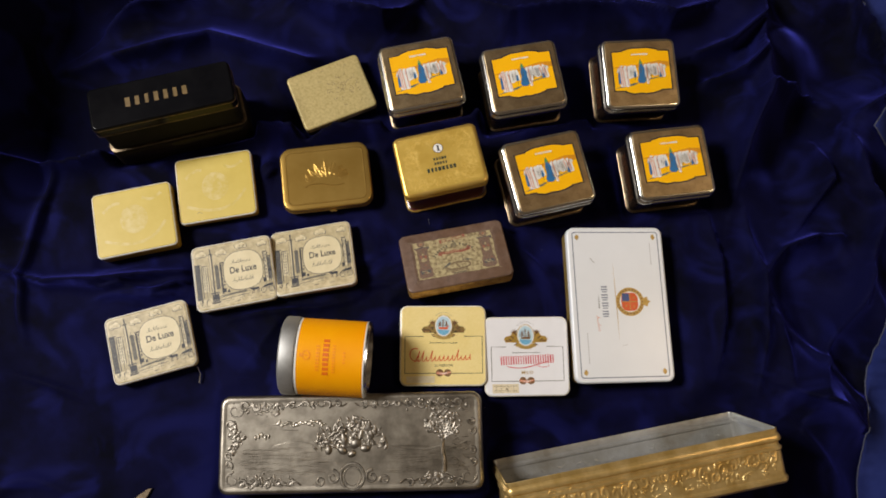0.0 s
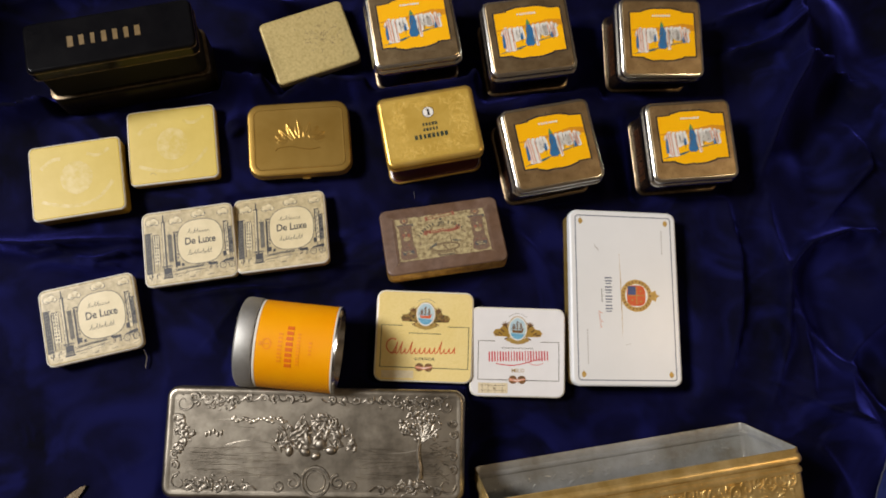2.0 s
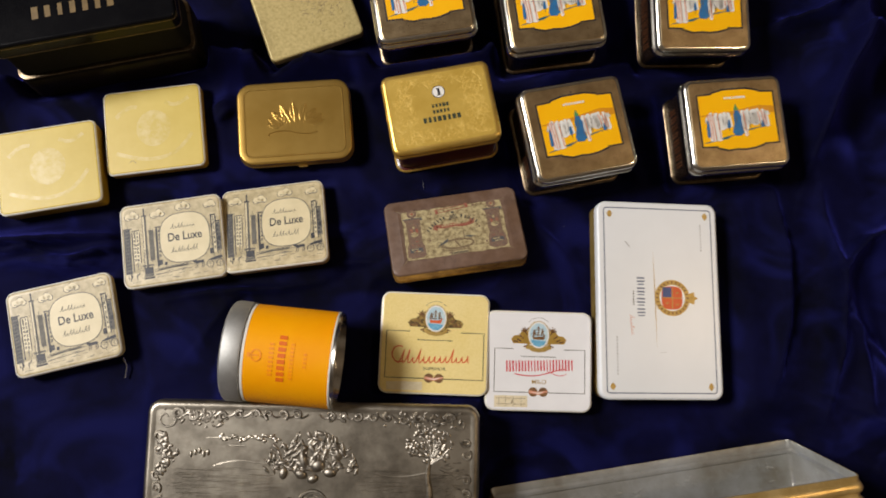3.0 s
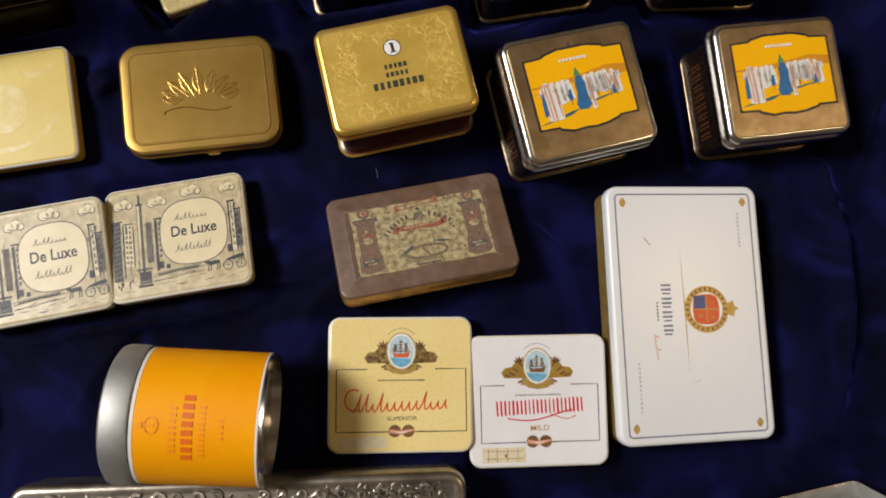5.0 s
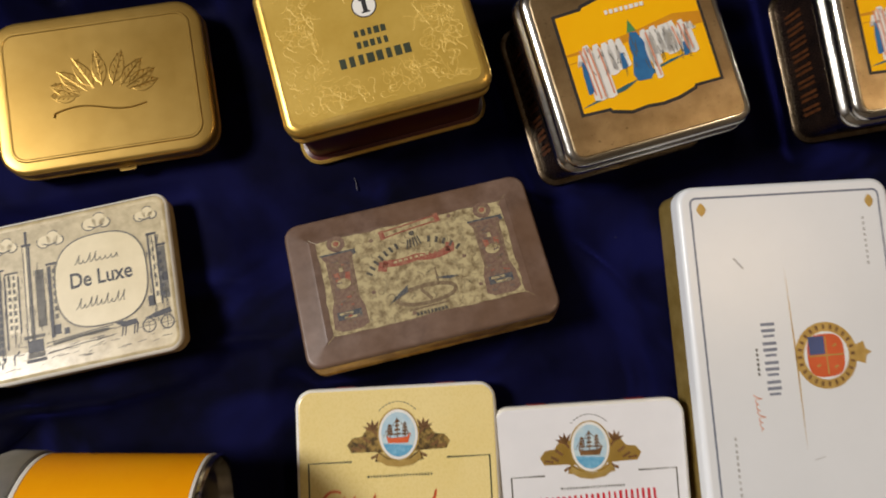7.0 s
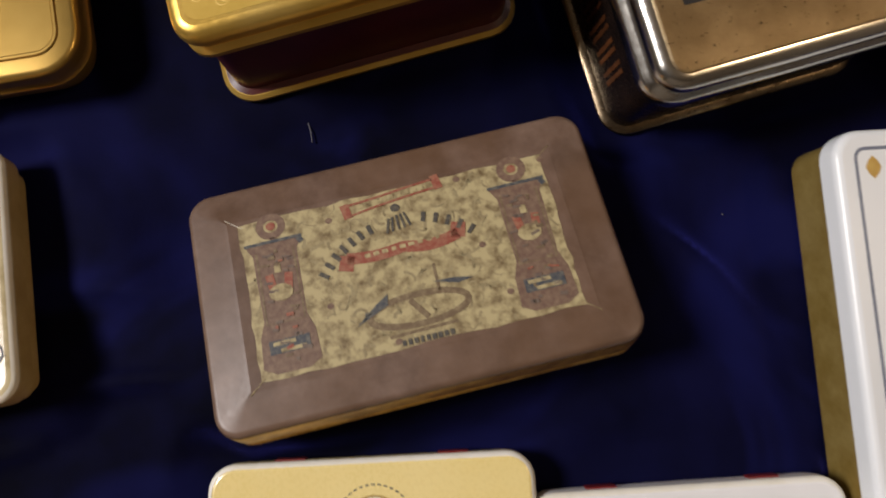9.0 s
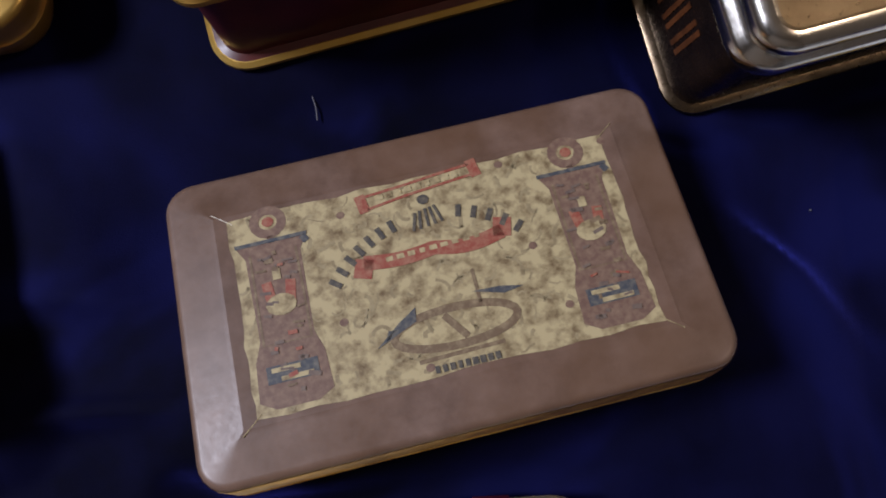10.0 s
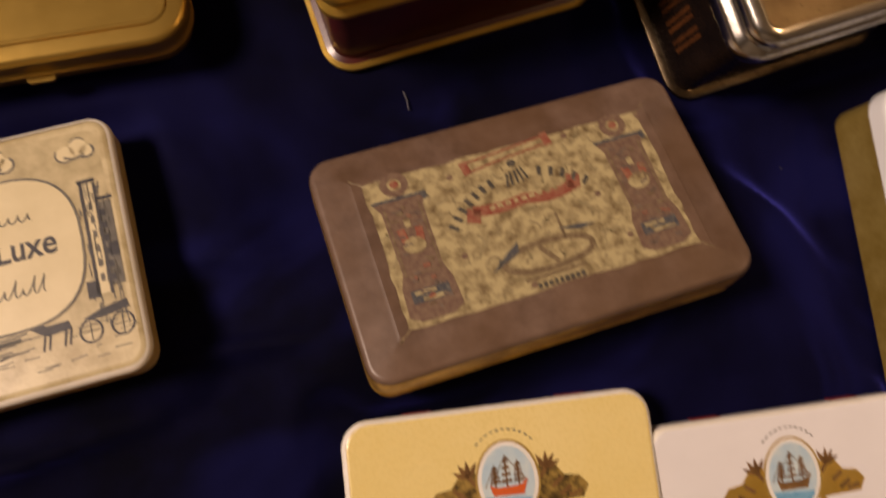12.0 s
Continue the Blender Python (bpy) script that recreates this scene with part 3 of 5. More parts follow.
def picture_tin(key, label):
    w, d, h = size(key)
    t = thing("cigarette_tin", spot(key), label, "tin", "bronze tins with an orange picture")
    lid_h = 0.0135
    part("base", loft(w - 0.004, d - 0.004, 0.006, [(-0.001, 0.0), (0.0, 0.0008), (0.0, h - lid_h + 0.004)]), DARKTIN, t, "brown lacquered lower half")
    side = bmesh.new()
    sx = -(w - 0.004) / 2 - 0.0002
    for i in range(8):
        y0 = d / 2 - 0.014 - 0.0062 * i
        for a in (0.0, 0.0024):
            side.faces.new([side.verts.new((sx, y0 - a - dy, zz)) for dy, zz in ((0.0, 0.010), (0.0013, 0.010), (0.0013, 0.0235), (0.0, 0.0235))])
    part("side_print", side, RUSTINK, t, "rusty bars of worn side print")
    part("foot_rim", loft(w - 0.004, d - 0.004, 0.006, [(0.0, 0.0002), (0.0016, 0.0003), (0.0022, 0.0010), (0.0021, 0.0018), (0.0012, 0.0024), (0.0, 0.0026)]), FOOTRIM, t, "rolled brassy foot rim")
    lid = part("lid", loft(w, d, 0.007, [(0.0002, h - lid_h), (0.0012, h - lid_h + 0.0006), (0.0016, h - lid_h + 0.0016), (0.0014, h - 0.0096), (0.0008, h - 0.0086), (-0.0004, h - 0.0079), (-0.0010, h - 0.0070), (-0.0008, h - 0.0056), (0.0002, h - 0.0044), (0.0004, h - 0.0032), (0.0, h - 0.0018), (-0.0010, h - 0.0008), (-0.0024, h - 0.0003), (-0.0034, h - 0.0002)]), STEEL, t, "bright lid with two rolled beads")
    part("lid_field", loft(w - 0.0062, d - 0.0062, 0.004, [(0.0, h - 0.0012), (0.0, h - 0.0001), (-0.0005, h + 0.0001)]), BRONZE, lid, "worn bronze lid field")
    z, cx, cy = h + 0.00013, 0.0008, 0.0025
    hw, hh = 0.0295, 0.0198
    top = [(hw, hh), (hw * 0.62, hh + 0.0006), (hw * 0.60, hh + 0.0016), (hw * 0.3, hh + 0.0036), (-hw * 0.3, hh + 0.0036), (-hw * 0.60, hh + 0.0016), (-hw * 0.62, hh + 0.0006), (-hw, hh)]
    low = [(-hw, -hh), (-hw * 0.62, -hh - 0.0004), (-hw * 0.60, -hh - 0.0014), (-hw * 0.34, -hh - 0.0036), (-hw * 0.1, -hh - 0.0030), (hw * 0.1, -hh - 0.0036), (hw * 0.34, -hh - 0.0030), (hw * 0.60, -hh - 0.0010), (hw * 0.62, -hh), (hw, -hh)]
    panel = [(cx + x, cy + y) for x, y in top + low]
    print_on("picture_border", INK, lid, z + 0.00005, [[(cx + (x - cx) * 1.044, cy + (y - cy) * 1.060) for x, y in panel]])
    print_on("picture_ground", ORANGE, lid, z + 0.00010, [panel])
    cy -= 0.0010
    dunes = [(cx - hw, cy + 0.0055), (cx - 0.012, cy + 0.0065), (cx + 0.004, cy + 0.0088), (cx + 0.018, cy + 0.0112), (cx + hw, cy + 0.0095), (cx + hw, cy + 0.0045), (cx - hw, cy + 0.0045)]
    print_on("dune_print", DUNE, lid, z + 0.00015, [dunes] + stroke([(cx - hw, cy + 0.0015), (cx - 0.02, cy + 0.002)], 0.0004))
    shade = [[(cx - 0.029, cy - 0.0168), (cx - 0.010, cy - 0.0140), (cx - 0.004, cy - 0.0112), (cx - 0.009, cy - 0.0118), (cx - 0.027, cy - 0.0160)], [(cx + 0.002, cy - 0.0098), (cx + 0.014, cy - 0.0072), (cx + 0.020, cy - 0.0058), (cx + 0.012, cy - 0.0066), (cx + 0.002, cy - 0.0088)], [(cx - 0.008, cy - 0.0118), (cx + 0.006, cy - 0.0102), (cx + 0.005, cy - 0.0090)]]
    print_on("ground_shadow_print", TEAL, lid, z + 0.00020, shade)
    rnd = random.Random(5)

    def robe(x, foot, head, wide, lean=0.0):
        return [(x - wide, foot + rnd.uniform(-0.0006, 0.0006)), (x, foot - 0.0006), (x + wide * 0.9, foot + 0.0002), (x + wide * 0.85 + lean, head - 0.004), (x + wide * 0.35 + lean, head), (x - wide * 0.35 + lean, head - 0.0003), (x - wide * 0.9 + lean, head - 0.005)]

    whites, stripes, blues = [], [], []
    for x, foot, head, wide in ((-0.0205, -0.0150, 0.0075, 0.0030), (-0.0165, -0.0150, 0.0070, 0.0028), (-0.0128, -0.0065, 0.0068, 0.0028), (-0.0098, -0.0052, 0.0074, 0.0026), (-0.0068, -0.0048, 0.0070, 0.0024), (0.0060, -0.0072, 0.0074, 0.0024), (0.0142, -0.0042, 0.0082, 0.0026), (0.0226, -0.0060, 0.0066, 0.0022), (0.0042, -0.0050, 0.0080, 0.0026), (0.0085, -0.0030, 0.0085, 0.0030), (0.0120, -0.0035, 0.0080, 0.0030), (0.0165, -0.0030, 0.0086, 0.0024), (0.0205, -0.0055, 0.0080, 0.0028), (0.0055, -0.0125, 0.0020, 0.0014), (-0.0235, 0.0015, 0.0045, 0.0024), (0.0245, 0.0035, 0.0065, 0.0014)):
        whites.append(robe(cx + x, cy + foot, cy + head, wide, -0.0006))
    for x, y0, y1 in ((-0.0225, -0.0130, 0.0060), (-0.0207, -0.0148, 0.0066), (-0.0188, -0.0145, 0.0060), (-0.0150, -0.0140, 0.0050), (0.0202, -0.0050, 0.0070), (0.0222, -0.0045, 0.0060), (0.0058, -0.0118, 0.0065), (0.0172, -0.002, 0.0060)):
        stripes += stroke([(cx + x, cy + y0), (cx + x - 0.0005, cy + (y0 + y1) / 2), (cx + x - 0.0012, cy + y1)], 0.0008)
    blues.append([(cx - 0.0052, cy - 0.0088), (cx - 0.0040, cy - 0.0118), (cx + 0.0012, cy - 0.0122), (cx + 0.0034, cy - 0.0100), (cx + 0.0026, cy - 0.0010), (cx + 0.0030, cy + 0.0028), (cx + 0.0010, cy + 0.0076), (cx - 0.0018, cy + 0.0080), (cx - 0.0034, cy + 0.0036), (cx - 0.0030, cy - 0.0010)])
    blues += [robe(cx - 0.0240, cy - 0.0115, cy + 0.0010, 0.0013), robe(cx + 0.0190, cy - 0.0062, cy - 0.0010, 0.0014), robe(cx - 0.0075, cy - 0.0052, cy + 0.0010, 0.0014)]
    inks = []
    for i in range(44):
        x = rnd.uniform(-0.023, 0.023)
        y = rnd.uniform(-0.006, 0.007)
        inks += stroke([(cx + x, cy + y), (cx + x + rnd.uniform(-0.0008, 0.0008), cy + y - rnd.uniform(0.001, 0.0045))], 0.00028)
    print_each("white_robe_print", WHITE, lid, z + 0.00025, whites)
    print_on("salmon_print", SALMON, lid, z + 0.00030, stripes)
    print_each("blue_robe_print", BLUE, lid, z + 0.00035, blues)
    print_on("fold_print", GREYINK, lid, z + 0.00040, inks)
    print_on("green_crest_shape", GREEN, lid, z + 0.00040, [[(cx - 0.0028, cy + 0.0080), (cx + 0.0012, cy + 0.0082), (cx + 0.0002, cy + 0.0104), (cx - 0.0010, cy + 0.0132), (cx - 0.0020, cy + 0.0104)]])
    print_on("small_mark", INK, lid, z, [rect(cx - 0.001, d / 2 - 0.0088, 0.0006, 0.0022), rect(cx - 0.001, d / 2 - 0.0100, 0.0016, 0.0005)])
    print_on("maker_print", WHITE, lid, z + 0.00040, bars(cx - 0.001, cy + 0.0182, 0.0175, 0.0018, 8, 0.0, 3, 0.72))
    return t


for key, label in (("s1", "worn bronze tin with an orange desert picture, lid shut"), ("s2", "scratched bronze tin with orange picture lid on velvet"), ("s3", "bronze tin with orange picture lid, tilted on a velvet fold"), ("s4", "bright bronze tin with orange picture lid beside a gold tin"), ("s5", "bronze tin with orange picture and dark brown sides")):
    picture_tin(key, label)

# ---- gold tin with a dark red lower half ----


def gold_tin():
    w, d, h = size("reem")
    t = thing("gold_tin", spot("reem"), "gold embossed tin with dark red lower half", "tin")
    lid_h = 0.014
    part("base", loft(w - 0.005, d - 0.003, 0.006, [(-0.001, 0.0), (0.0018, 0.0006), (0.0022, 0.0018), (0.0014, 0.003), (-0.0002, 0.0036), (-0.0002, h - lid_h + 0.004)]), REDTIN, t, "dark red lacquered lower half")
    part("foot_rim", loft(w - 0.005, d - 0.003, 0.006, [(0.0016, 0.0004), (0.0027, 0.0010), (0.0027, 0.0022), (0.0016, 0.0030)]), GOLD, t, "gold rolled foot rim")
    lid = part("lid", loft(w, d, 0.006, [(-0.002, h - lid_h), (-0.001, h - lid_h + 0.0008), (0.0, h - lid_h + 0.002), (0.0, h - lid_h + 0.0035), (-0.0014, h - lid_h + 0.005), (-0.0014, h - 0.006), (0.0004, h - 0.0045)] + edge_round(h, 0.003, -0.0004)), GOLD, t)
    print_on("lid_field", GOLDLID, lid, h + 0.00006, [rrect(w - 0.007, d - 0.007, 0.004)], "embossed tendril pattern in two golds")
    rnd = random.Random(11)
    curls = bmesh.new()
    for i in range(420):
        x, y = rnd.uniform(-w / 2 + 0.006, w / 2 - 0.006), rnd.uniform(-d / 2 + 0.006, d / 2 - 0.006)
        if abs(x) < 0.019 and -0.015 < y < 0.019:
            continue
        a0, sgn, r0 = rnd.uniform(0, 6.28), rnd.choice((-1, 1)), rnd.uniform(0.0013, 0.0026)
        curl = [(x + r0 * (1 - k / 14) * math.cos(a0 + sgn * k * 0.42), y + r0 * (1 - k / 14) * math.sin(a0 + sgn * k * 0.42), h - 0.00008) for k in range(11)]
        tail = [(curl[0][0] + 0.0012 * k * math.sin(a0) * sgn + 0.0002 * k * k * math.cos(a0), curl[0][1] - 0.0012 * k * math.cos(a0) * sgn + 0.0002 * k * k * math.sin(a0), h - 0.00008) for k in range(3, 0, -1)]
        inside = all(abs(px) < w / 2 - 0.0045 and abs(py) < d / 2 - 0.0045 for px, py, _ in tail + curl)
        if inside:
            tube(curls, tail + curl, 0.00022, 5)
    part("tendril_relief", smooth(curls), TENDRIL, lid, "low embossed tendrils")
    z = h + 0.00012
    print_on("roundel_rim", INK, lid, z, [ell(0.0005, 0.0125, 0.0050, 0.0050)])
    print_on("roundel", WHITE, lid, z + 0.00005, [ell(0.0005, 0.0125, 0.0045, 0.0045)], "white roundel with a dark mark")
    print_on("roundel_mark", INK, lid, z + 0.00010, [rect(0.0007, 0.0125, 0.0018, 0.0058), rect(0.0007, 0.0098, 0.0034, 0.0007), rect(-0.0004, 0.0150, 0.0014, 0.0007)])
    print_each("name_bar", DKGREEN, lid, z, bars(0.0, 0.0018, 0.0135, 0.0030, 5, 0, 4, 0.72) + bars(0.0, -0.0030, 0.0135, 0.0030, 5, 0, 7, 0.72) + bars(-0.0004, -0.0088, 0.0295, 0.0044, 8, 0, 9, 0.72))
    return t


gold_tin()

# ---- brass case with leaves ----


def leaf_poly(x, y, length, width, ang):
    c, s = math.cos(radians(ang)), math.sin(radians(ang))
    half = [(k / 8, math.sin(math.pi * (k / 8) ** 0.8)) for k in range(9)]
    pts = [(length * u, width * v / 2) for u, v in half] + [(length * u, -width * v / 2) for u, v in half[-2:0:-1]]
    return [(x + px * c - py * s, y + px * s + py * c) for px, py in pts]


def brass_case():
    w, d, h = size("brass")
    t = thing("brass_case", spot("brass"), "brass hinged case with embossed leaf spray", "case")
    part("lower_shell", loft(w - 0.001, d - 0.001, 0.011, [(-0.004, 0.0), (-0.0012, 0.0012), (0.0, 0.004), (0.0, 0.0070)]), BRASS, t)
    lid = part("lid", loft(w, d, 0.0115, [(0.0, 0.0076), (0.0005, 0.0080), (0.0005, 0.0092), (0.0, 0.0098), (-0.0002, h - 0.005)] + edge_round(h - 0.0004, 0.0018, 0.0) + [(-0.0050, h - 0.0003), (-0.0054, h + 0.0002), (-0.0060, h + 0.0002), (-0.0064, h - 0.0001)]), BRASS, t, "rounded lid with a raised border line")
    part("clasp", loft(0.007, 0.003, 0.001, [(0, 0), (0, 0.0012)]), BRASS, t).location = (0.004, -d / 2 - 0.0006, 0.0078)
    bm = bmesh.new()
    z = h - 0.0001
    spray = ((0, 95, 0.0150), (-16, 118, 0.0150), (18, 70, 0.0145), (-30, 138, 0.0140), (33, 48, 0.0135), (-42, 157, 0.0125), (44, 28, 0.0130), (-50, 172, 0.0105), (52, 12, 0.0110))
    for off, ang, ln in spray:
        x, y = 0.0008 + off * 0.00013, -0.0042 + 0.001 * math.cos(radians(off))
        a = radians(ang)
        pts = leaf_poly(x + 0.005 * math.cos(a), y + 0.004 * math.sin(a), ln, 0.0058, ang)
        tube(bm, [(px, py, z - 0.0001) for px, py in pts + pts[:1]], 0.00030, 5)
        tube(bm, [(x + 0.004 * math.cos(a), y + 0.003 * math.sin(a), z), (x + (0.005 + ln) * math.cos(a), y + (0.004 + ln) * math.sin(a), z)], 0.0003, 5)
        for k in range(1, 5):
            u = 0.005 + ln * k / 5.5
            for sg in (-1, 1):
                b = a + sg * 0.75
                tube(bm, [(x + u * math.cos(a), y + u * math.sin(a), z), (x + u * math.cos(a) + 0.0022 * math.cos(b), y + u * math.sin(a) + 0.0022 * math.sin(b), z)], 0.0002, 4)
    tube(bm, [(-0.020 + 0.0022 * k, -0.0092 + 0.0018 * math.sin(k * 0.35), z) for k in range(18)], 0.0004, 5)
    tube(bm, [(-0.0200, -0.0092, z), (-0.0205, -0.0109, z)], 0.0006, 5)
    part("leaf_relief", smooth(bm), BRASS, lid, "embossed spray of veined leaves")


brass_case()

def worn_glint_edge(lid, w, d, r, h, material):
    """Thin white line along a lid's top edge: rubbed metal and painted highlight."""
    part("worn_glint_edge", loft(w, d, r, [(0.00045, h - 0.0019), (0.00062, h - 0.0015), (0.00045, h - 0.0009), (-0.0001, h - 0.00025), (-0.0006, h + 0.00003)], top=False, bottom=False), material, lid, "rubbed edge, its highlight painted in white")


# ---- cream tins with a street drawing ----


def street_tin(key, label, hook=False):
    w, d, h = size(key)
    t = thing("cream_tin", spot(key), label, "tin", "cream tins with a street drawing")
    part("base", loft(w - 0.0030, d - 0.0030, 0.005, [(-0.001, 0), (0.0, 0.0008), (0.0, h - 0.0075)]), CREAMDARK, t, "yellowed worn lower half")
    part("lid_side", loft(w, d, 0.0055, [(-0.0006, h - 0.0082), (0.0002, h - 0.0078), (0.0003, h - 0.0028)], top=False), CREAMDARK, t, "yellowed worn lid edge")
    lid = part("lid", loft(w, d, 0.0055, [(0.0003, h - 0.0028)] + edge_round(h, 0.0022, -0.0003)), CREAM, t, "cream enamelled lid")
    worn_glint_edge(lid, w, d, 0.0055, h, WORNGLINT)
    z = h + 0.00006
    rnd = random.Random(23)
    px, py, rx, ry = 0.0095, 0.0018, 0.0188, 0.0192
    grey, dark, pale = [], [], []
    print_on("sky_wash", SKYWASH, lid, z - 0.00004, [[(x, y + 0.004) for x, y in rrect(w - 0.006, d - 0.014, 0.004)]], "olive-grey wash behind the street")
    # clouds over the roofs
    for x, y, k in ((-0.0300, 0.0235, 1.0), (-0.0105, 0.0228, 1.0), (0.0092, 0.0262, 1.05), (0.0300, 0.0250, 0.85)):
        pale += [ell(x - 0.0024 * k, y - 0.0003, 0.0028 * k, 0.0025 * k, 16), ell(x + 0.0014 * k, y + 0.0010, 0.0026 * k, 0.0028 * k, 16), ell(x + 0.0036 * k, y - 0.0006, 0.0022 * k, 0.0019 * k, 16)]
        grey += stroke(ell(x - 0.0024 * k, y - 0.0003, 0.0029 * k, 0.0026 * k, 14, 2.0, 150, 330), 0.0005) + stroke(ell(x + 0.0036 * k, y - 0.0006, 0.0023 * k, 0.0020 * k, 12, 2.0, 230, 430), 0.0006)
        grey += stroke(ell(x + 0.0014 * k, y + 0.0010, 0.0027 * k, 0.0029 * k, 12, 2.0, 40, 150), 0.0004) + stroke([(x - 0.003 * k, y - 0.0012), (x, y - 0.0022), (x + 0.003 * k, y - 0.0014)], 0.0006)
    # far left house with rows of black windows
    grey += [rect(-0.0342, -0.0040, 0.0050, 0.0350)]
    for i, x in enumerate((-0.0358, -0.0342, -0.0327)):
        for k in range(13):
            dark.append(rect(x, -0.0205 + 0.0027 * k + 0.0003 * i, 0.0012, 0.0019))
    dark += [rect(-0.0335, 0.0138, 0.0064, 0.0008)]
    # pale house behind the column
    pale += [rect(-0.0275, -0.0010, 0.0046, 0.0250)]
    for k in range(8):
        grey += [rect(-0.0286, -0.0110 + 0.0030 * k, 0.0012, 0.0018), rect(-0.0265, -0.0112 + 0.0030 * k, 0.0012, 0.0018)]
    grey += [rect(-0.0275, 0.0118, 0.0058, 0.0009)]
    dark += stroke([(-0.0303, -0.0200), (-0.0303, 0.0112)], 0.0008) + stroke([(-0.0247, -0.0140), (-0.0247, 0.0100)], 0.0007)
    # the tall column on its plinth
    pale += [rect(-0.0212, 0.0020, 0.0014, 0.0400)]
    grey += [rect(-0.0201, 0.0020, 0.0012, 0.0400)]
    dark += stroke([(-0.0194, -0.018), (-0.0194, 0.0220)], 0.0005) + stroke([(-0.0220, -0.018), (-0.0220, 0.0220)], 0.0004)
    dark += [rect(-0.0205, 0.0226, 0.0040, 0.0011), rect(-0.0205, 0.0258, 0.0011, 0.0056), rect(-0.0192, -0.0205, 0.0064, 0.0052), rect(-0.0192, -0.0262, 0.0082, 0.0014)]
    grey += [rect(-0.0195, -0.0165, 0.0088, 0.0014), rect(-0.0192, -0.0242, 0.0070, 0.0020)]
    # houses between the column and the panel
    grey += [rect(-0.0158, -0.0010, 0.0036, 0.0240)]
    for k in range(8):
        pale += [rect(-0.0166, -0.0105 + 0.0030 * k, 0.0009, 0.0016), rect(-0.0150, -0.0105 + 0.0030 * k, 0.0009, 0.0016)]
    dark += [rect(-0.0118, -0.0035, 0.0016, 0.0300), rect(-0.0100, -0.0155, 0.0030, 0.0040), rect(-0.0107, 0.0124, 0.0046, 0.0010), rect(-0.0062, -0.0168, 0.0022, 0.0026)]
    for k in range(7):
        grey.append(rect(-0.0098, -0.0100 + 0.0032 * k, 0.0014, 0.0020))
    # houses beyond the panel
    pale += [rect(0.0318, 0.0010, 0.0022, 0.0290)]
    grey += [rect(0.0350, -0.0010, 0.0036, 0.0220)]
    dark += stroke([(0.0302, -0.0135), (0.0302, 0.0160)], 0.0008) + stroke([(0.0334, -0.0140), (0.0334, 0.0155)], 0.0007)
    dark += [rect(0.0316, 0.0162, 0.0044, 0.0010), rect(0.0352, 0.0108, 0.0040, 0.0009), rect(0.0292, -0.0120, 0.0030, 0.0044), rect(0.0356, -0.0030, 0.0024, 0.0036)]
    for k in range(6):
        dark.append(rect(0.0344, -0.0100 + 0.0034 * k, 0.0012, 0.0017))
        grey.append(rect(0.0318, -0.0095 + 0.0038 * k, 0.0010, 0.0020))
    # kerb lines, a horse and carriage, people at the corner
    for y in (-0.0190, -0.0204, -0.0232):
        grey += stroke([(-0.0150, y - 0.0014), (0.000, y), (0.0125, y + 0.0006)], 0.00045)
    grey += stroke([(-0.012, -0.0212), (-0.001, -0.0200), (0.011, -0.0196)], 0.0012)
    for x in (0.0270, 0.0345):
        dark += stroke(ell(x, -0.0218, 0.0026, 0.0028, 16), 0.0005, True)
        grey += stroke([(x - 0.002, -0.0218), (x + 0.002, -0.0218)], 0.0003) + stroke([(x, -0.0240), (x, -0.0196)], 0.0003)
    dark += [[(0.0130, -0.0176), (0.0150, -0.0166), (0.0172, -0.0180), (0.0222, -0.0178), (0.0228, -0.0200), (0.0170, -0.0204), (0.0150, -0.0192)], [(0.0255, -0.0186), (0.0300, -0.0170), (0.0362, -0.0160), (0.0366, -0.0182), (0.0300, -0.0192)]]
    for x0 in (0.0165, 0.0178, 0.0214, 0.0226):
        dark += stroke([(x0, -0.0198), (x0 - 0.0008, -0.0238)], 0.0005)
    for i in range(9):
        x, y = rnd.uniform(-0.0365, -0.0262), rnd.uniform(-0.0275, -0.0225)
        dark += stroke([(x, y), (x + rnd.uniform(-0.0004, 0.0010), y + rnd.uniform(0.0016, 0.0030))], rnd.uniform(0.0005, 0.0009))
    # loose hatching
    for i in range(170):
        x, y = rnd.choice((rnd.uniform(-0.036, -0.009), rnd.uniform(0.029, 0.0365))), rnd.uniform(-0.020, 0.016)
        grey += stroke([(x, y), (x + rnd.uniform(-0.0003, 0.0003), y - rnd.uniform(0.001, 0.005))], 0.00028)
    for i in range(60):
        x, y = rnd.uniform(-0.034, 0.034), rnd.uniform(-0.0285, -0.0195)
        grey += stroke([(x, y), (x + rnd.uniform(0.001, 0.005), y + rnd.uniform(-0.0002, 0.0006))], 0.00025)
    print_on("pale_drawing", PALECREAM, lid, z - 0.00001, pale)
    print_on("grey_drawing", GREYINK, lid, z + 0.00002, grey)
    print_on("dark_drawing", INKBLUE, lid, z + 0.00005, dark)
    print_on("panel_outline", GREYINK, lid, z + 0.00010, [ell(px, py, rx + 0.0006, ry + 0.0006, 40, 2.7)])
    print_on("name_panel", PALECREAM, lid, z + 0.00015, [ell(px, py, rx, ry, 40, 2.7)], "pale rounded panel with lettering")
    lettering("lettering", "De Luxe", 0.0090, INKBLUE, lid, px, py + 0.0008, z + 0.00020, 0.0, "dark lettering", 0.84, 0.018)
    print_on("script_print", GREYINK, lid, z + 0.00020, scrawl(px - 0.0012, py + 0.0098, 0.0185, 0.0040, 8, 0, 3, 0.0004, (0, 2, 3)) + scrawl(px - 0.0012, py - 0.0088, 0.0200, 0.0044, 9, 0, 8, 0.0004, (0, 2, 3, 5, 7, 8)))
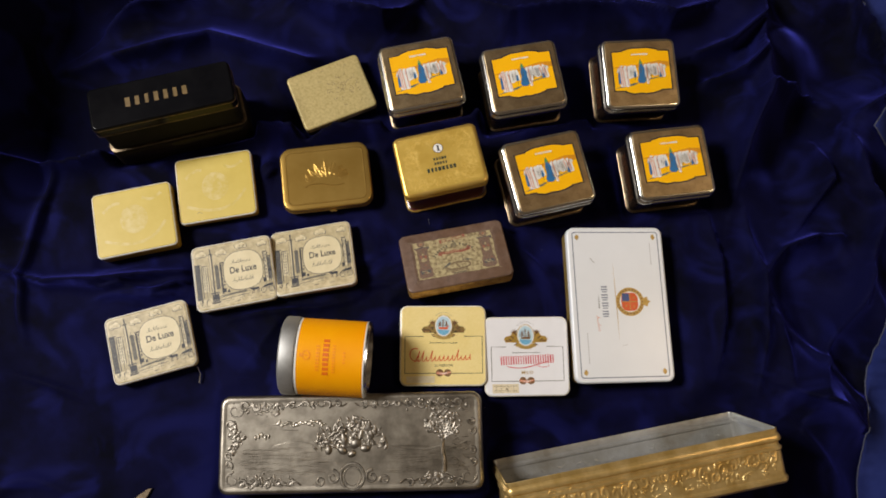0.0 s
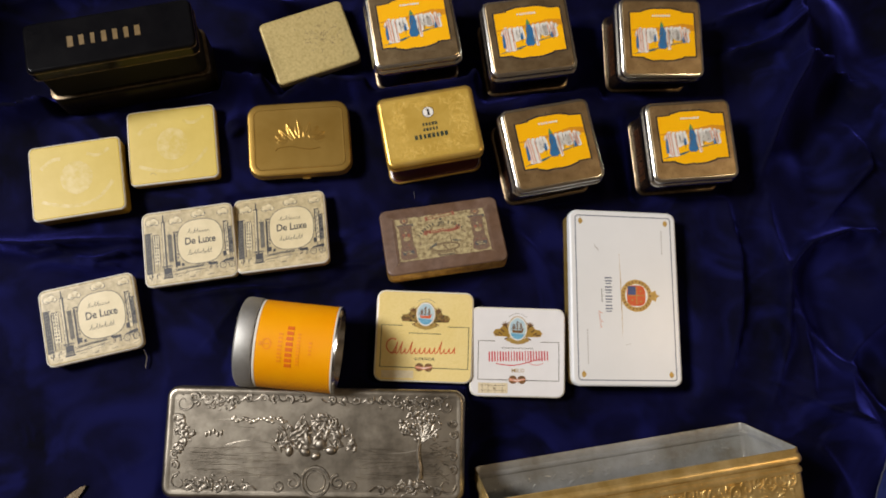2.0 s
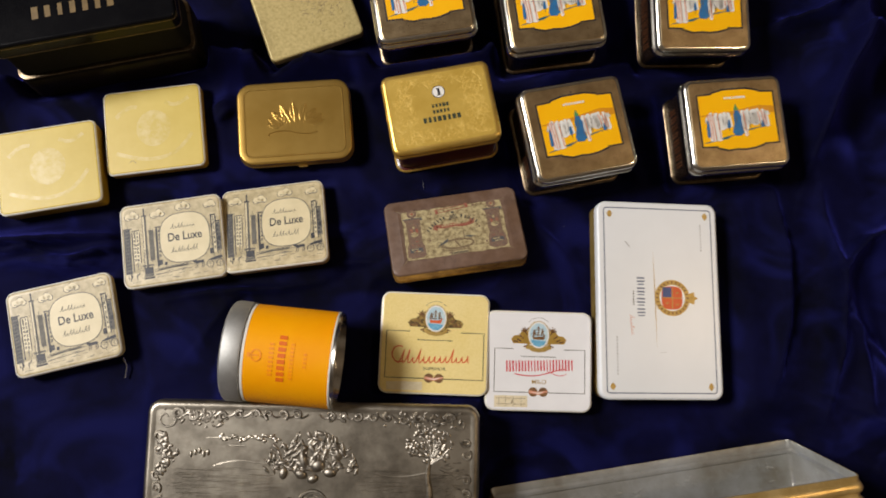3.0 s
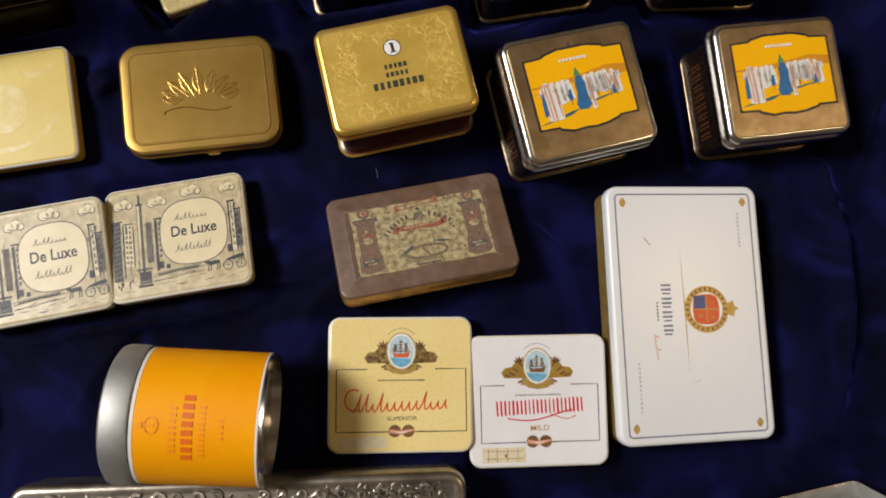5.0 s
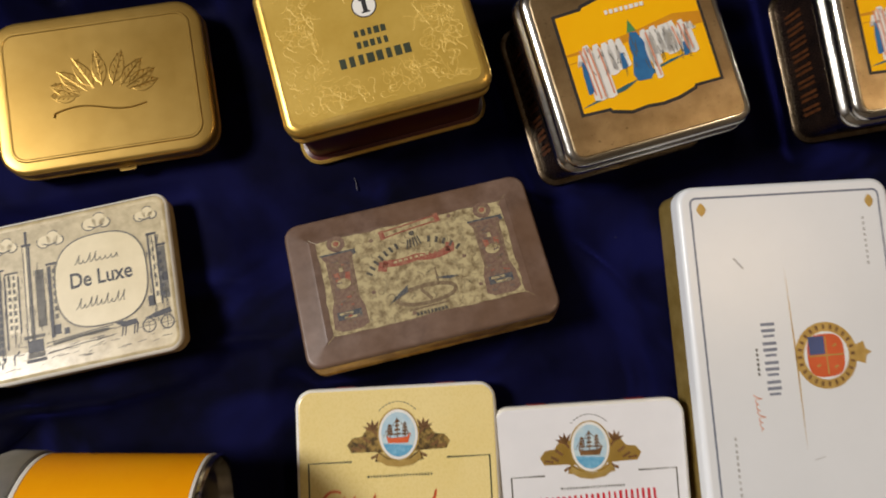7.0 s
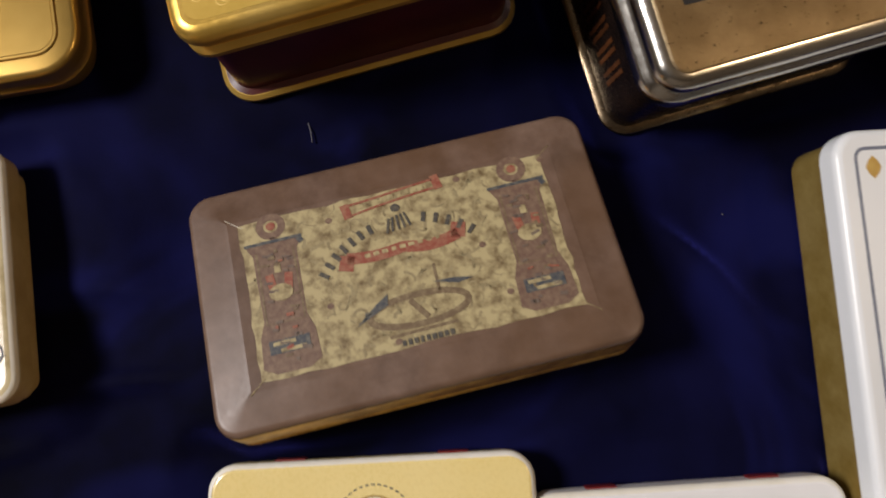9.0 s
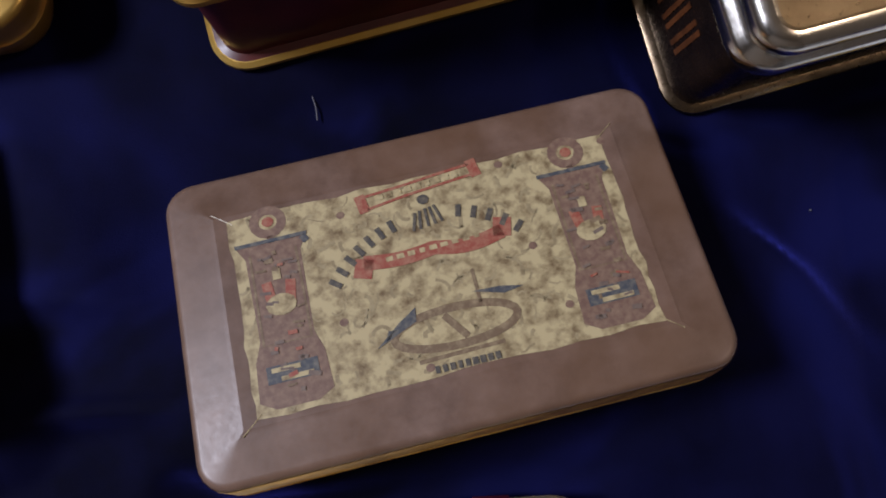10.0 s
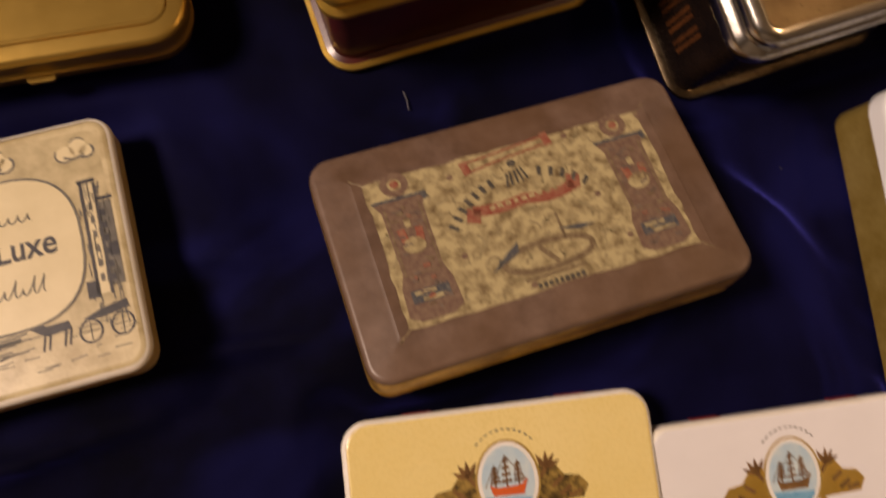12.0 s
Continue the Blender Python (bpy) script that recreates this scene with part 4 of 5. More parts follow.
    if hook:
        bm = bmesh.new()
        tube(bm, [(w / 2 - 0.003, -d / 2 - 0.001, 0.004), (w / 2 - 0.002, -d / 2 - 0.008, 0.002), (w / 2 - 0.005, -d / 2 - 0.016, 0.001)], 0.0007, 6)
        part("latch_wire", smooth(bm), STEEL, t, "bent wire end sticking out")


street_tin("d1", "cream tin with street drawing and bent latch wire", True)
street_tin("d2", "cream tin with street drawing touching its twin")
street_tin("d3", "cream tin with dark street drawing, edges yellowed")

# ---- plain yellow tins ----


def yellow_tin(key, label, seed):
    w, d, h = size(key)
    t = thing("yellow_tin", spot(key), label, "tin", "pale yellow tins")
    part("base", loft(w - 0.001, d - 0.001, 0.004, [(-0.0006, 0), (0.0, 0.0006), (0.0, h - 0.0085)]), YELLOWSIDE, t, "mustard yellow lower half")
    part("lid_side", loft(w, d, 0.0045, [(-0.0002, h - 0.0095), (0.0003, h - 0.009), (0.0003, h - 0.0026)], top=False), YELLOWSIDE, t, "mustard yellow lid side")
    lid = part("lid", loft(w, d, 0.0045, [(0.0003, h - 0.0026)] + edge_round(h, 0.0018, -0.0003)), YELLOW, t, "pale yellow enamelled lid, print rubbed off")
    worn_glint_edge(lid, w, d, 0.0045, h, WORNGLINT)
    z = h + 0.00006
    rnd = random.Random(seed)
    worn = [ell(0.0, 0.001, 0.0135, 0.0148, 30)]
    worn += stroke([(-0.029 + 0.0021 * k, 0.0125 + 0.0075 * math.sin(k * 0.24)) for k in range(9)], 0.0032)
    worn += stroke([(0.010 + 0.0021 * k, 0.0215 - 0.0030 * math.sin(k * 0.42)) for k in range(10)], 0.0030)
    worn += stroke([(-0.030 + 0.0050 * k, -0.0165 - 0.0075 * math.sin(k * 0.27) + 0.0006 * max(k - 8, 0) ** 2) for k in range(13)], 0.0030)
    print_on("rubbed_ornament", WORN, lid, z, worn, "faint rubbed scroll ornament")
    if seed == 2:
        print_on("scratch", RUST, lid, z + 0.00005, stroke(ell(-0.018, -0.026, 0.0024, 0.0020, 10, 2, 0, 180), 0.0004))


yellow_tin("y1", "pale yellow enamelled tin with rubbed print", 1)
yellow_tin("y2", "pale yellow tin with faint scroll and mustard sides", 2)


def crackle_tin():
    w, d, h = size("crackle")
    t = thing("crackled_tin", spot("crackle"), "flat pale gold tin with crackled lid", "tin")
    part("base", loft(w - 0.001, d - 0.001, 0.004, [(-0.0006, 0), (0.0, 0.0006), (0.0, h - 0.007)]), BROWNTIN, t, "dark brown side")
    lid = part("lid", loft(w, d, 0.0045, [(0.0002, h - 0.0075), (0.0004, h - 0.0028)] + edge_round(h, 0.0018, -0.0004)), CRACKLE, t, "crackled pale gold lid")
    rnd = random.Random(8)
    marks = []
    for i in range(46):
        x, y, a = rnd.gauss(0.014, 0.011), rnd.gauss(0.0, 0.012), rnd.uniform(0, 6.28)
        if abs(x) > w / 2 - 0.005 or abs(y) > d / 2 - 0.005:
            continue
        marks += stroke([(x + 0.0014 * k * math.cos(a + 0.5 * math.sin(k)), y + 0.0014 * k * math.sin(a + 0.5 * math.sin(k))) for k in range(4)], 0.0003)
    print_on("crack_print", DRAB, lid, h + 0.00006, marks, "fine brown cracks")


crackle_tin()

# ---- black japanned box ----


def black_box():
    w, d, h = size("black")
    t = thing("black_tin_box", spot("black"), "black japanned tin box with gold name bars", "box")
    part("base", loft(w, d, 0.006, [(0.0005, 0.0), (0.0015, 0.001), (0.0015, 0.026), (0.0005, 0.0275), (-0.002, 0.0285)]), BROWNTIN, t, "dark brown plinth")
    # brighter than the box: the ridge's line of highlight is put into its colour
    part("ridge", loft(w, d, 0.006, [(-0.002, 0.0303), (0.0008, 0.0306), (0.0012, 0.0311), (0.0008, 0.0316), (-0.002, 0.0319)]), FOOTRIM, t, "raised rim round the middle, highlight in its colour")
    part("body", loft(w - 0.003, d - 0.003, 0.006, [(0.0, 0.0280), (-0.0005, h - 0.014)]), MATTBLACK, t)
    lid = part("lid", loft(w, d, 0.005, [(-0.001, h - 0.0155), (0.0004, h - 0.0148), (0.0004, h - 0.003)] + edge_round(h, 0.0022, -0.0004)), BLACKTIN, t, "black lid with painted edge highlights")
    # two thin bright rings stand in for highlights along the lid's edges
    part("edge_highlight", loft(w, d, 0.005, [(0.0003, h - 0.0042), (0.0007, h - 0.0039), (0.0007, h - 0.0034), (0.0003, h - 0.0031)], top=False, bottom=False), FOOTRIM, lid, "bright line standing in for the edge highlight")
    part("lower_edge_highlight", loft(w, d, 0.005, [(0.0003, h - 0.0150), (0.0008, h - 0.0147), (0.0008, h - 0.0142), (0.0003, h - 0.0139)], top=False, bottom=False), FOOTRIM, lid, "bright line standing in for the lower edge highlight")
    print_each("name_bar", DIMGOLD, lid, h + 0.00008, bars(-0.004, 0.0, 0.062, 0.0098, 7, 0.0, 6, 0.48))


black_box()

# ---- two cigarillo tins ----


def badge(lid, z, cx, cy, k, flank):
    """Oval picture of a ship between two gold beasts."""
    print_on("badge_flank", flank, lid, z, [
        [(cx + s * 0.0060, cy - 0.0072), (cx + s * 0.0100, cy - 0.0068), (cx + s * 0.0195, cy - 0.0066), (cx + s * 0.0212, cy - 0.0035), (cx + s * 0.0190, cy - 0.0008), (cx + s * 0.0150, cy - 0.0002), (cx + s * 0.0122, cy + 0.0035), (cx + s * 0.0080, cy + 0.0030), (cx + s * 0.0072, cy - 0.0020)] for s in (-1, 1)] + [[(cx - 0.0085, cy - 0.0065), (cx, cy - 0.0118), (cx + 0.0085, cy - 0.0065), (cx + 0.0100, cy - 0.0105), (cx, cy - 0.0124), (cx - 0.0100, cy - 0.0105)]], "gold beasts beside an oval")
    print_on("badge_flank_shade", SHIPBROWN, lid, z + 0.00005, [rect(cx + s * x, cy + y, 0.0036, 0.0011, s * a) for s in (-1, 1) for x, y, a in ((0.0175, -0.0052, 10), (0.0130, -0.0018, 35), (0.0096, 0.0012, 50), (0.0098, -0.0085, -25), (0.0150, -0.0042, 30))])
    print_on("badge_rim", OLDGOLD, lid, z + 0.00010, [ell(cx, cy, 0.0086, 0.0107, 30)])
    print_on("badge_band", WHITE, lid, z + 0.00015, [ell(cx, cy, 0.0080, 0.0101, 30)])
    print_on("badge_sky", SKYBLUE, lid, z + 0.00020, [ell(cx, cy, 0.0070, 0.0090, 30)])
    print_on("badge_sea", SEA, lid, z + 0.00025, [ell(cx, cy, 0.0070, 0.0090, 16, 2.0, 203, 337)])
    sails = []
    for i, (mx, top) in enumerate(((-0.0034, 0.0042), (-0.0004, 0.0066), (0.0028, 0.0050))):
        sails += stroke([(cx + mx, cy - 0.0028), (cx + mx, cy + top)], 0.00045)
        for j in range(4):
            y0 = -0.0004 + j * (top + 0.0002) / 4
            wide = 0.0030 - 0.00045 * j
            sails += [[(cx + mx - wide / 2, cy + y0), (cx + mx + wide / 2, cy + y0 + 0.0002), (cx + mx + wide * 0.42, cy + y0 + 0.0010), (cx + mx - wide * 0.40, cy + y0 + 0.0009)]]
    for x0, y0, x1, y1 in ((-0.0050, -0.0012, -0.0004, 0.0062), (0.0052, -0.0006, -0.0002, 0.0064), (-0.0034, 0.0040, -0.0062, -0.0010)):
        sails += stroke([(cx + x0, cy + y0), (cx + x1, cy + y1)], 0.00022)
    print_on("rigging_print", SHIPBROWN, lid, z + 0.00030, sails)
    print_on("ship_hull", SHIPBROWN if k else REDBROWN, lid, z + 0.00035, [[(cx - 0.0050, cy - 0.0006), (cx - 0.0042, cy - 0.0034), (cx + 0.0038, cy - 0.0036), (cx + 0.0052, cy + 0.0004), (cx + 0.0030, cy - 0.0012), (cx - 0.0030, cy - 0.0014)]])
    print_on("flank_leaf_print", SHIPBROWN, lid, z + 0.00006, [leaf_poly(cx + s * 0.0102, cy + 0.0018, 0.0046, 0.0013, a if s > 0 else 180 - a) for s in (-1, 1) for a in (25, 55, 85, 120)])
    print_on("badge_ribbon", OLDGOLD, lid, z + 0.00040, [[(cx - 0.0084, cy - 0.0072), (cx - 0.0050, cy - 0.0098), (cx, cy - 0.0108), (cx + 0.0050, cy - 0.0098), (cx + 0.0084, cy - 0.0072), (cx + 0.0092, cy - 0.0098), (cx + 0.0052, cy - 0.0124), (cx, cy - 0.0132), (cx - 0.0052, cy - 0.0124), (cx - 0.0092, cy - 0.0098)]])
    arc = [(cx + 0.0112 * math.cos(radians(a)), cy + 0.0132 * math.sin(radians(a))) for a in range(50, 131, 8)]
    print_on("arc_print", GREYINK, lid, z, [rect(x, y, 0.0010, 0.0004, math.degrees(math.atan2(y - cy, x - cx)) - 90) for x, y in arc])


def knot(lid, z, cx, cy):
    print_on("seal_print", SHIPBROWN, lid, z, [ell(cx - 0.0038, cy, 0.0036, 0.0035, 18), ell(cx + 0.0038, cy, 0.0036, 0.0035, 18)])
    print_on("seal_ribbon", SALMON, lid, z + 0.00005, [[(cx - 0.0072, cy - 0.0008), (cx, cy - 0.0020), (cx + 0.0072, cy + 0.0002), (cx + 0.0066, cy + 0.0012), (cx, cy + 0.0002), (cx - 0.0066, cy + 0.0012)]])
    print_on("seal_band", WHITE, lid, z + 0.00010, [[(cx - 0.0060, cy - 0.0002), (cx, cy - 0.0012), (cx + 0.0062, cy + 0.0006), (cx, cy - 0.0004)]])


def cigarillo_tin(key, label, body, line, flank, white):
    w, d, h = size(key)
    t = thing("cigarillo_tin", spot(key), label, "tin", "cigarillo tins")
    part("base", loft(w - 0.001, d - 0.001, 0.006, [(-0.0006, 0), (0.0, 0.0006), (0.0, h - 0.005)]), body, t)
    lid = part("lid", loft(w, d, 0.0065, [(0.0001, h - 0.0058), (0.0004, h - 0.0054), (0.0004, h - 0.0020)] + edge_round(h, 0.0016, -0.0004)), body, t)
    worn_glint_edge(lid, w, d, 0.0065, h, WORNGLINT)
    part("hinge_tab", loft(0.008, 0.0010, 0.0004, [(0, 0), (0, 0.003)]), TABRED, t, "dark red hinge tab").location = (-0.021, d / 2 + 0.0003, h - 0.0065)
    part("hinge_tab", loft(0.008, 0.0010, 0.0004, [(0, 0), (0, 0.003)]), TABRED, t, "dark red hinge tab").location = (0.021, d / 2 + 0.0003, h - 0.0065)
    z = h + 0.00006
    if white:
        x0, x1, yt, yb, by, cx = -0.0338, 0.0352, 0.0090, -0.0236, 0.0198, -0.0003
    else:
        x0, x1, yt, yb, by, cx = -0.0366, 0.0376, 0.0086, -0.0266, 0.0188, 0.0005
    gap = 0.0195
    lines = stroke([(cx - gap, yt), (x0, yt), (x0, yb), (cx - 0.0075, yb)], 0.0007) + stroke([(cx + 0.0075, yb), (x1, yb), (x1, yt), (cx + gap, yt)], 0.0007)
    print_on("frame_line", line, lid, z, lines)
    badge(lid, z, cx, by, white, flank)
    knot(lid, z + 0.00005, cx, yb + 0.0004)
    print_on("small_print", line, lid, z, bars(cx, by - 0.0165, 0.0270, 0.0009, 22, 0, 2))
    if white:
        print_each("name_bar", RED, lid, z, bars(0.0005, -0.0034, 0.0520, 0.0086, 22, 2.0, 5, 0.46))
        print_on("name_flourish", RED, lid, z, stroke([(-0.0185 + 0.0021 * k, -0.0098 - 0.0022 * math.sin(k * 0.24) + 0.00012 * k) for k in range(20)], 0.0008) + stroke([(0.0215 - 0.0018 * k, -0.0090 - 0.0016 * math.sin(k * 0.5)) for k in range(9)], 0.0005))
        lettering("lettering", "MILD", 0.0044, OLDGOLD, lid, 0.0003, -0.0157, z, 1.0, "small gold lettering", 1.15)
        print_on("tax_stamp", STAMP, lid, z + 0.00010, [rect(-0.0210, -0.0305, 0.0250, 0.0085, 0.5)], "yellowed paper strip")
        print_on("stamp_print", DRAB, lid, z + 0.00015, [rect(-0.0210 + dx, -0.0305, 0.0003, 0.0078) for dx in (-0.009, -0.004, 0.002, 0.008)] + [rect(-0.0210, -0.0305 + dy, 0.022, 0.0003) for dy in (-0.002, 0.0022)] + [rect(-0.020, -0.0308, 0.0012, 0.0018)])
    else:
        print_on("name_flourish", REDBROWN, lid, z, scrawl(-0.0005, -0.0096, 0.0540, 0.0104, 13, 2.0, 5, 0.0009, (0, 1, 3, 9)) + stroke(ell(-0.0265, -0.0088, 0.0052, 0.0060, 18, 2.0, 60, 320), 0.0010))
        lettering("lettering", "SUPERIOR", 0.0031, DKGREEN, lid, 0.0008, -0.0193, z, 1.0, "small dark lettering", 1.25)
        print_on("tax_stamp_trace", STAMP, lid, z, [rect(-0.0215, -0.0325, 0.0270, 0.0062, 1.0)], "torn paper strip remnant")


cigarillo_tin("cig1", "light yellow cigarillo tin with ship badge", CIGCREAM, DKGREEN, DARKGOLD, False)
cigarillo_tin("cig2", "white cigarillo tin with ship badge and paper strip", CIGWHITE, GREYINK, GOLD, True)

# ---- large white tin ----


def white_tin():
    w, d, h = size("white")
    t = thing("white_tin", spot("white"), "large flat white tin with a gold crest", "tin")
    part("base", loft(w - 0.0015, d - 0.0015, 0.006, [(-0.001, 0), (0.0, 0.0008), (0.0, h - 0.006)]), GOLDSIDE, t, "brassy worn side")
    lid = part("lid", loft(w, d, 0.0070, [(0.0, h - 0.0075), (0.0005, h - 0.0070), (0.0005, h - 0.0026)] + edge_round(h, 0.0020, -0.0005)), PAPERWHITE, t, "off-white lid with a thin border line")
    z = h + 0.00006
    print_on("border_line", BLUEGREY, lid, z, stroke(rrect(w - 0.0098, d - 0.0092, 0.0025, 4), 0.0009, True))
    print_each("corner_mark", OLDGOLD, lid, z, [ell(sx * (w / 2 - 0.0095), sy * (d / 2 - 0.0095), 0.0022, 0.0030, 8, 1.3) for sx in (-1, 1) for sy in (-1, 1)])
    print_on("centre_line", OLDGOLD, lid, z, [[(-0.0046, 0.0400), (-0.0033, 0.0), (-0.0036, -0.0375), (-0.0041, 0.0)]])
    cx, cy = 0.0100, 0.0014
    print_on("crest_ring", OLDGOLD, lid, z, [ell(cx, cy, 0.0142, 0.0140, 36)], "gold crest ring with a crown")
    print_on("crest_ring_print", SHIPBROWN, lid, z + 0.00005, [rect(cx + 0.0122 * math.cos(radians(a)), cy + 0.0120 * math.sin(radians(a)), 0.0012, 0.0020, a - 90) for a in range(0, 360, 15)])
    print_on("crest_inner", PAPERWHITE, lid, z + 0.00010, [ell(cx, cy, 0.0103, 0.0101, 30)])
    print_on("crest_field", REDBROWN, lid, z + 0.00015, [ell(cx - 0.0003, cy, 0.0085, 0.0090, 26, 3.2)])
    print_on("crest_quarters", NAVY, lid, z + 0.00020, [rect(cx - 0.0042, cy + 0.0044, 0.0072, 0.0076)])
    print_on("crest_stripe", OLDGOLD, lid, z + 0.00025, [rect(cx, cy, 0.0006, 0.0160), rect(cx, cy, 0.0160, 0.0006)] + [rect(cx + x, cy + y, 0.0020, 0.0008, 30) for x, y in ((0.004, 0.004), (-0.004, -0.004), (0.004, -0.005))])
    print_on("crest_crown", OLDGOLD, lid, z + 0.00015, [[(cx + 0.0135, cy - 0.0034), (cx + 0.0175, cy - 0.0048), (cx + 0.0182, cy - 0.0015), (cx + 0.0208, cy), (cx + 0.0182, cy + 0.0015), (cx + 0.0175, cy + 0.0048), (cx + 0.0135, cy + 0.0034)]])
    for i in range(4):
        y = 0.0141 - 0.0080 * i
        print_on("name_bar", BLUEGREY, lid, z, [rect(-0.0151, y + 0.0022, 0.0062, 0.0013), rect(-0.0151, y - 0.0004, 0.0062, 0.0013), rect(-0.0151, y - 0.0027, 0.0050, 0.0010)])
    print_on("small_print", GREYINK, lid, z, bars(-0.0212, 0.0010, 0.0120, 0.0011, 6, -90, 4))
    print_on("script_print", SALMON, lid, z, scrawl(-0.0222, -0.0195, 0.0150, 0.0034, 6, -84, 4, 0.0004, (0, 3)))
    print_each("side_print", FAINT, lid, z, bars(w / 2 - 0.0135, 0.0490, 0.0220, 0.0011, 9, -90, 7) + bars(-w / 2 + 0.0135, -0.0430, 0.0300, 0.0011, 12, -90, 8))
    rnd = random.Random(3)
    print_on("grey_smudge", FAINT, lid, z, stroke([(-0.0270 + 0.0010 * k, 0.0450 - 0.0012 * k) for k in range(5)], 0.0009) + stroke([(-0.001 + 0.001 * k, -0.041 + 0.0002 * k) for k in range(6)], 0.0003))


white_tin()

# ---- mauve tin with a mottled label ----


def mauve_tin():
    w, d, h = size("mauve")
    t = thing("mauve_tin", spot("mauve"), "faded mauve-brown tin with mottled printed label", "tin")
    part("base", loft(w - 0.001, d - 0.001, 0.005, [(-0.0012, 0), (0.0004, 0.0008), (0.0006, 0.002), (0.0, 0.003), (0.0, h - 0.010)]), WORNBRASS, t, "worn brassy side")
    rim = part("lid_side", loft(w, d, 0.0058, [(-0.0002, h - 0.0105), (0.0004, h - 0.0100), (0.0005, h - 0.003), (0.0004, h - 0.0022)], top=False), WORNBRASS, t, "worn brassy lid edge")
    lid = part("lid", loft(w, d, 0.0058, [(0.0002, h - 0.0024)] + edge_round(h - 0.0006, 0.0016, -0.0003) + [(-0.0085, h - 0.0002), (-0.0095, h + 0.0001)]), MAUVE, t, "mauve-brown enamelled lid with embossed border")
    z = h + 0.00018
    rnd = random.Random(17)
    hw, hh = 0.0390, 0.0204
    outline = []
    for (ax, ay), (bx, by) in zip(((-hw, -hh), (hw, -hh), (hw, hh), (-hw, hh)), ((hw, -hh), (hw, hh), (-hw, hh), (-hw, -hh))):
        for k in range(14):
            u = k / 14
            outline.append((ax + (bx - ax) * u + rnd.uniform(-0.0004, 0.0004), ay + (by - ay) * u + rnd.uniform(-0.0004, 0.0004)))
    print_on("label_ground", MOTTLE, lid, z, [outline], "mottled green and cream label, worn")
    for sx in (-1, 1):
        for sy in (-1, 1):
            bm = bmesh.new()
            tube(bm, [(sx * (hw - 0.001), sy * (hh - 0.001), z), (sx * (hw + 0.0030), sy * (hh + 0.0022), z - 0.0002)], 0.00012, 5)
            part("corner_crease", smooth(bm), MOTTLE, lid)
    rust, slate, scarlet, drab, pale, ink = [], [], [], [], [], []
    for s in (-1, 1):
        x = s * 0.0310
        rust += [[(x - 0.0070, 0.0138), (x + 0.0070, 0.0138), (x + 0.0055, 0.0110), (x + 0.0052, -0.0060), (x + 0.0066, -0.0100), (x + 0.0070, -0.0175), (x + 0.0040, -0.0192), (x - 0.0040, -0.0192), (x - 0.0070, -0.0175), (x - 0.0066, -0.0100), (x - 0.0052, -0.0060), (x - 0.0055, 0.0110)]]
        rust += stroke(ell(x, 0.0182, 0.0028, 0.0026, 18), 0.0019, True) + [rect(x, 0.0144, 0.0012, 0.0016)]
        slate += [rect(x, 0.0141, 0.0145, 0.0008), rect(x, -0.0128, 0.0098, 0.0034), rect(x + 0.0066, 0.0130, 0.0014, 0.0016, 30)]
        scarlet += [rect(x - 0.0020, 0.0035, 0.0020, 0.0040, 8), rect(x + 0.0022, 0.0030, 0.0020, 0.0044, -8), ell(x, 0.0182, 0.0012, 0.0011, 10)]
        pale += [ell(x, 0.0005, 0.0030, 0.0022, 12), rect(x, 0.0068, 0.0016, 0.0022), rect(x - 0.0012, -0.0120, 0.0055, 0.0009), rect(x + 0.0008, -0.0138, 0.0062, 0.0009)]
        drab += stroke([(x - 0.0046, 0.0118), (x - 0.0046, -0.0070), (x + 0.0046, -0.0070), (x + 0.0046, 0.0118)], 0.0005)
    bits = {"scarlet": [], "slate": [], "drab": []}
    for s in (-1, 1):
        for i in range(34):
            kind = rnd.choice(("drab", "slate", "drab", "slate", "slate", "scarlet"))
            bits[kind].append(rect(s * 0.0310 + rnd.uniform(-0.0040, 0.0040), rnd.uniform(-0.0170, 0.0115), rnd.uniform(0.0006, 0.0026), rnd.uniform(0.0004, 0.0010), rnd.uniform(-20, 20)))
    wav = [(-0.0140 + 0.0014 * k, 0.0046 + 0.0011 * math.sin(k * 0.33 - 0.2) * (1 if k > 10 else -0.6)) for k in range(21)]
    scarlet += stroke(wav, 0.0030) + [rect(-0.0142, 0.0036, 0.0036, 0.0040, -18), rect(0.0142, 0.0056, 0.0036, 0.0040, -14)]
    scarlet += stroke([(-0.0110, 0.0187), (-0.004, 0.0192), (0.004, 0.0200), (0.0110, 0.0206)], 0.0006) + stroke([(-0.0110, 0.0158), (-0.004, 0.0168), (0.004, 0.0176), (0.0110, 0.0182)], 0.0006) + [rect(-0.0118, 0.0172, 0.0022, 0.0040, 10), rect(0.0118, 0.0196, 0.0022, 0.0040, 10)]
    for a in list(range(-52, -14, 6)) + list(range(15, 50, 7)):
        ink.append(rect(0.0255 * math.sin(radians(a)), -0.0142 + 0.0262 * math.cos(radians(a)), 0.0011, 0.0027, -a))
    ink += [ell(0.0003, 0.0152, 0.0012, 0.0011, 12)] + [rect(x, 0.0108 + 0.0002 * i, 0.0006, 0.0040, 8 * i - 16) for i, x in enumerate((-0.0024, -0.0012, 0.0002, 0.0014, 0.0026))]
    drab += stroke(ell(0.0005, -0.0118, 0.0120, 0.0037, 26), 0.0016, True) + [rect(0.0005, -0.0118, 0.0014, 0.0062, 35), rect(0.0062, -0.0050, 0.0007, 0.0070), rect(0.0005, -0.0170, 0.0165, 0.0008, 1)]
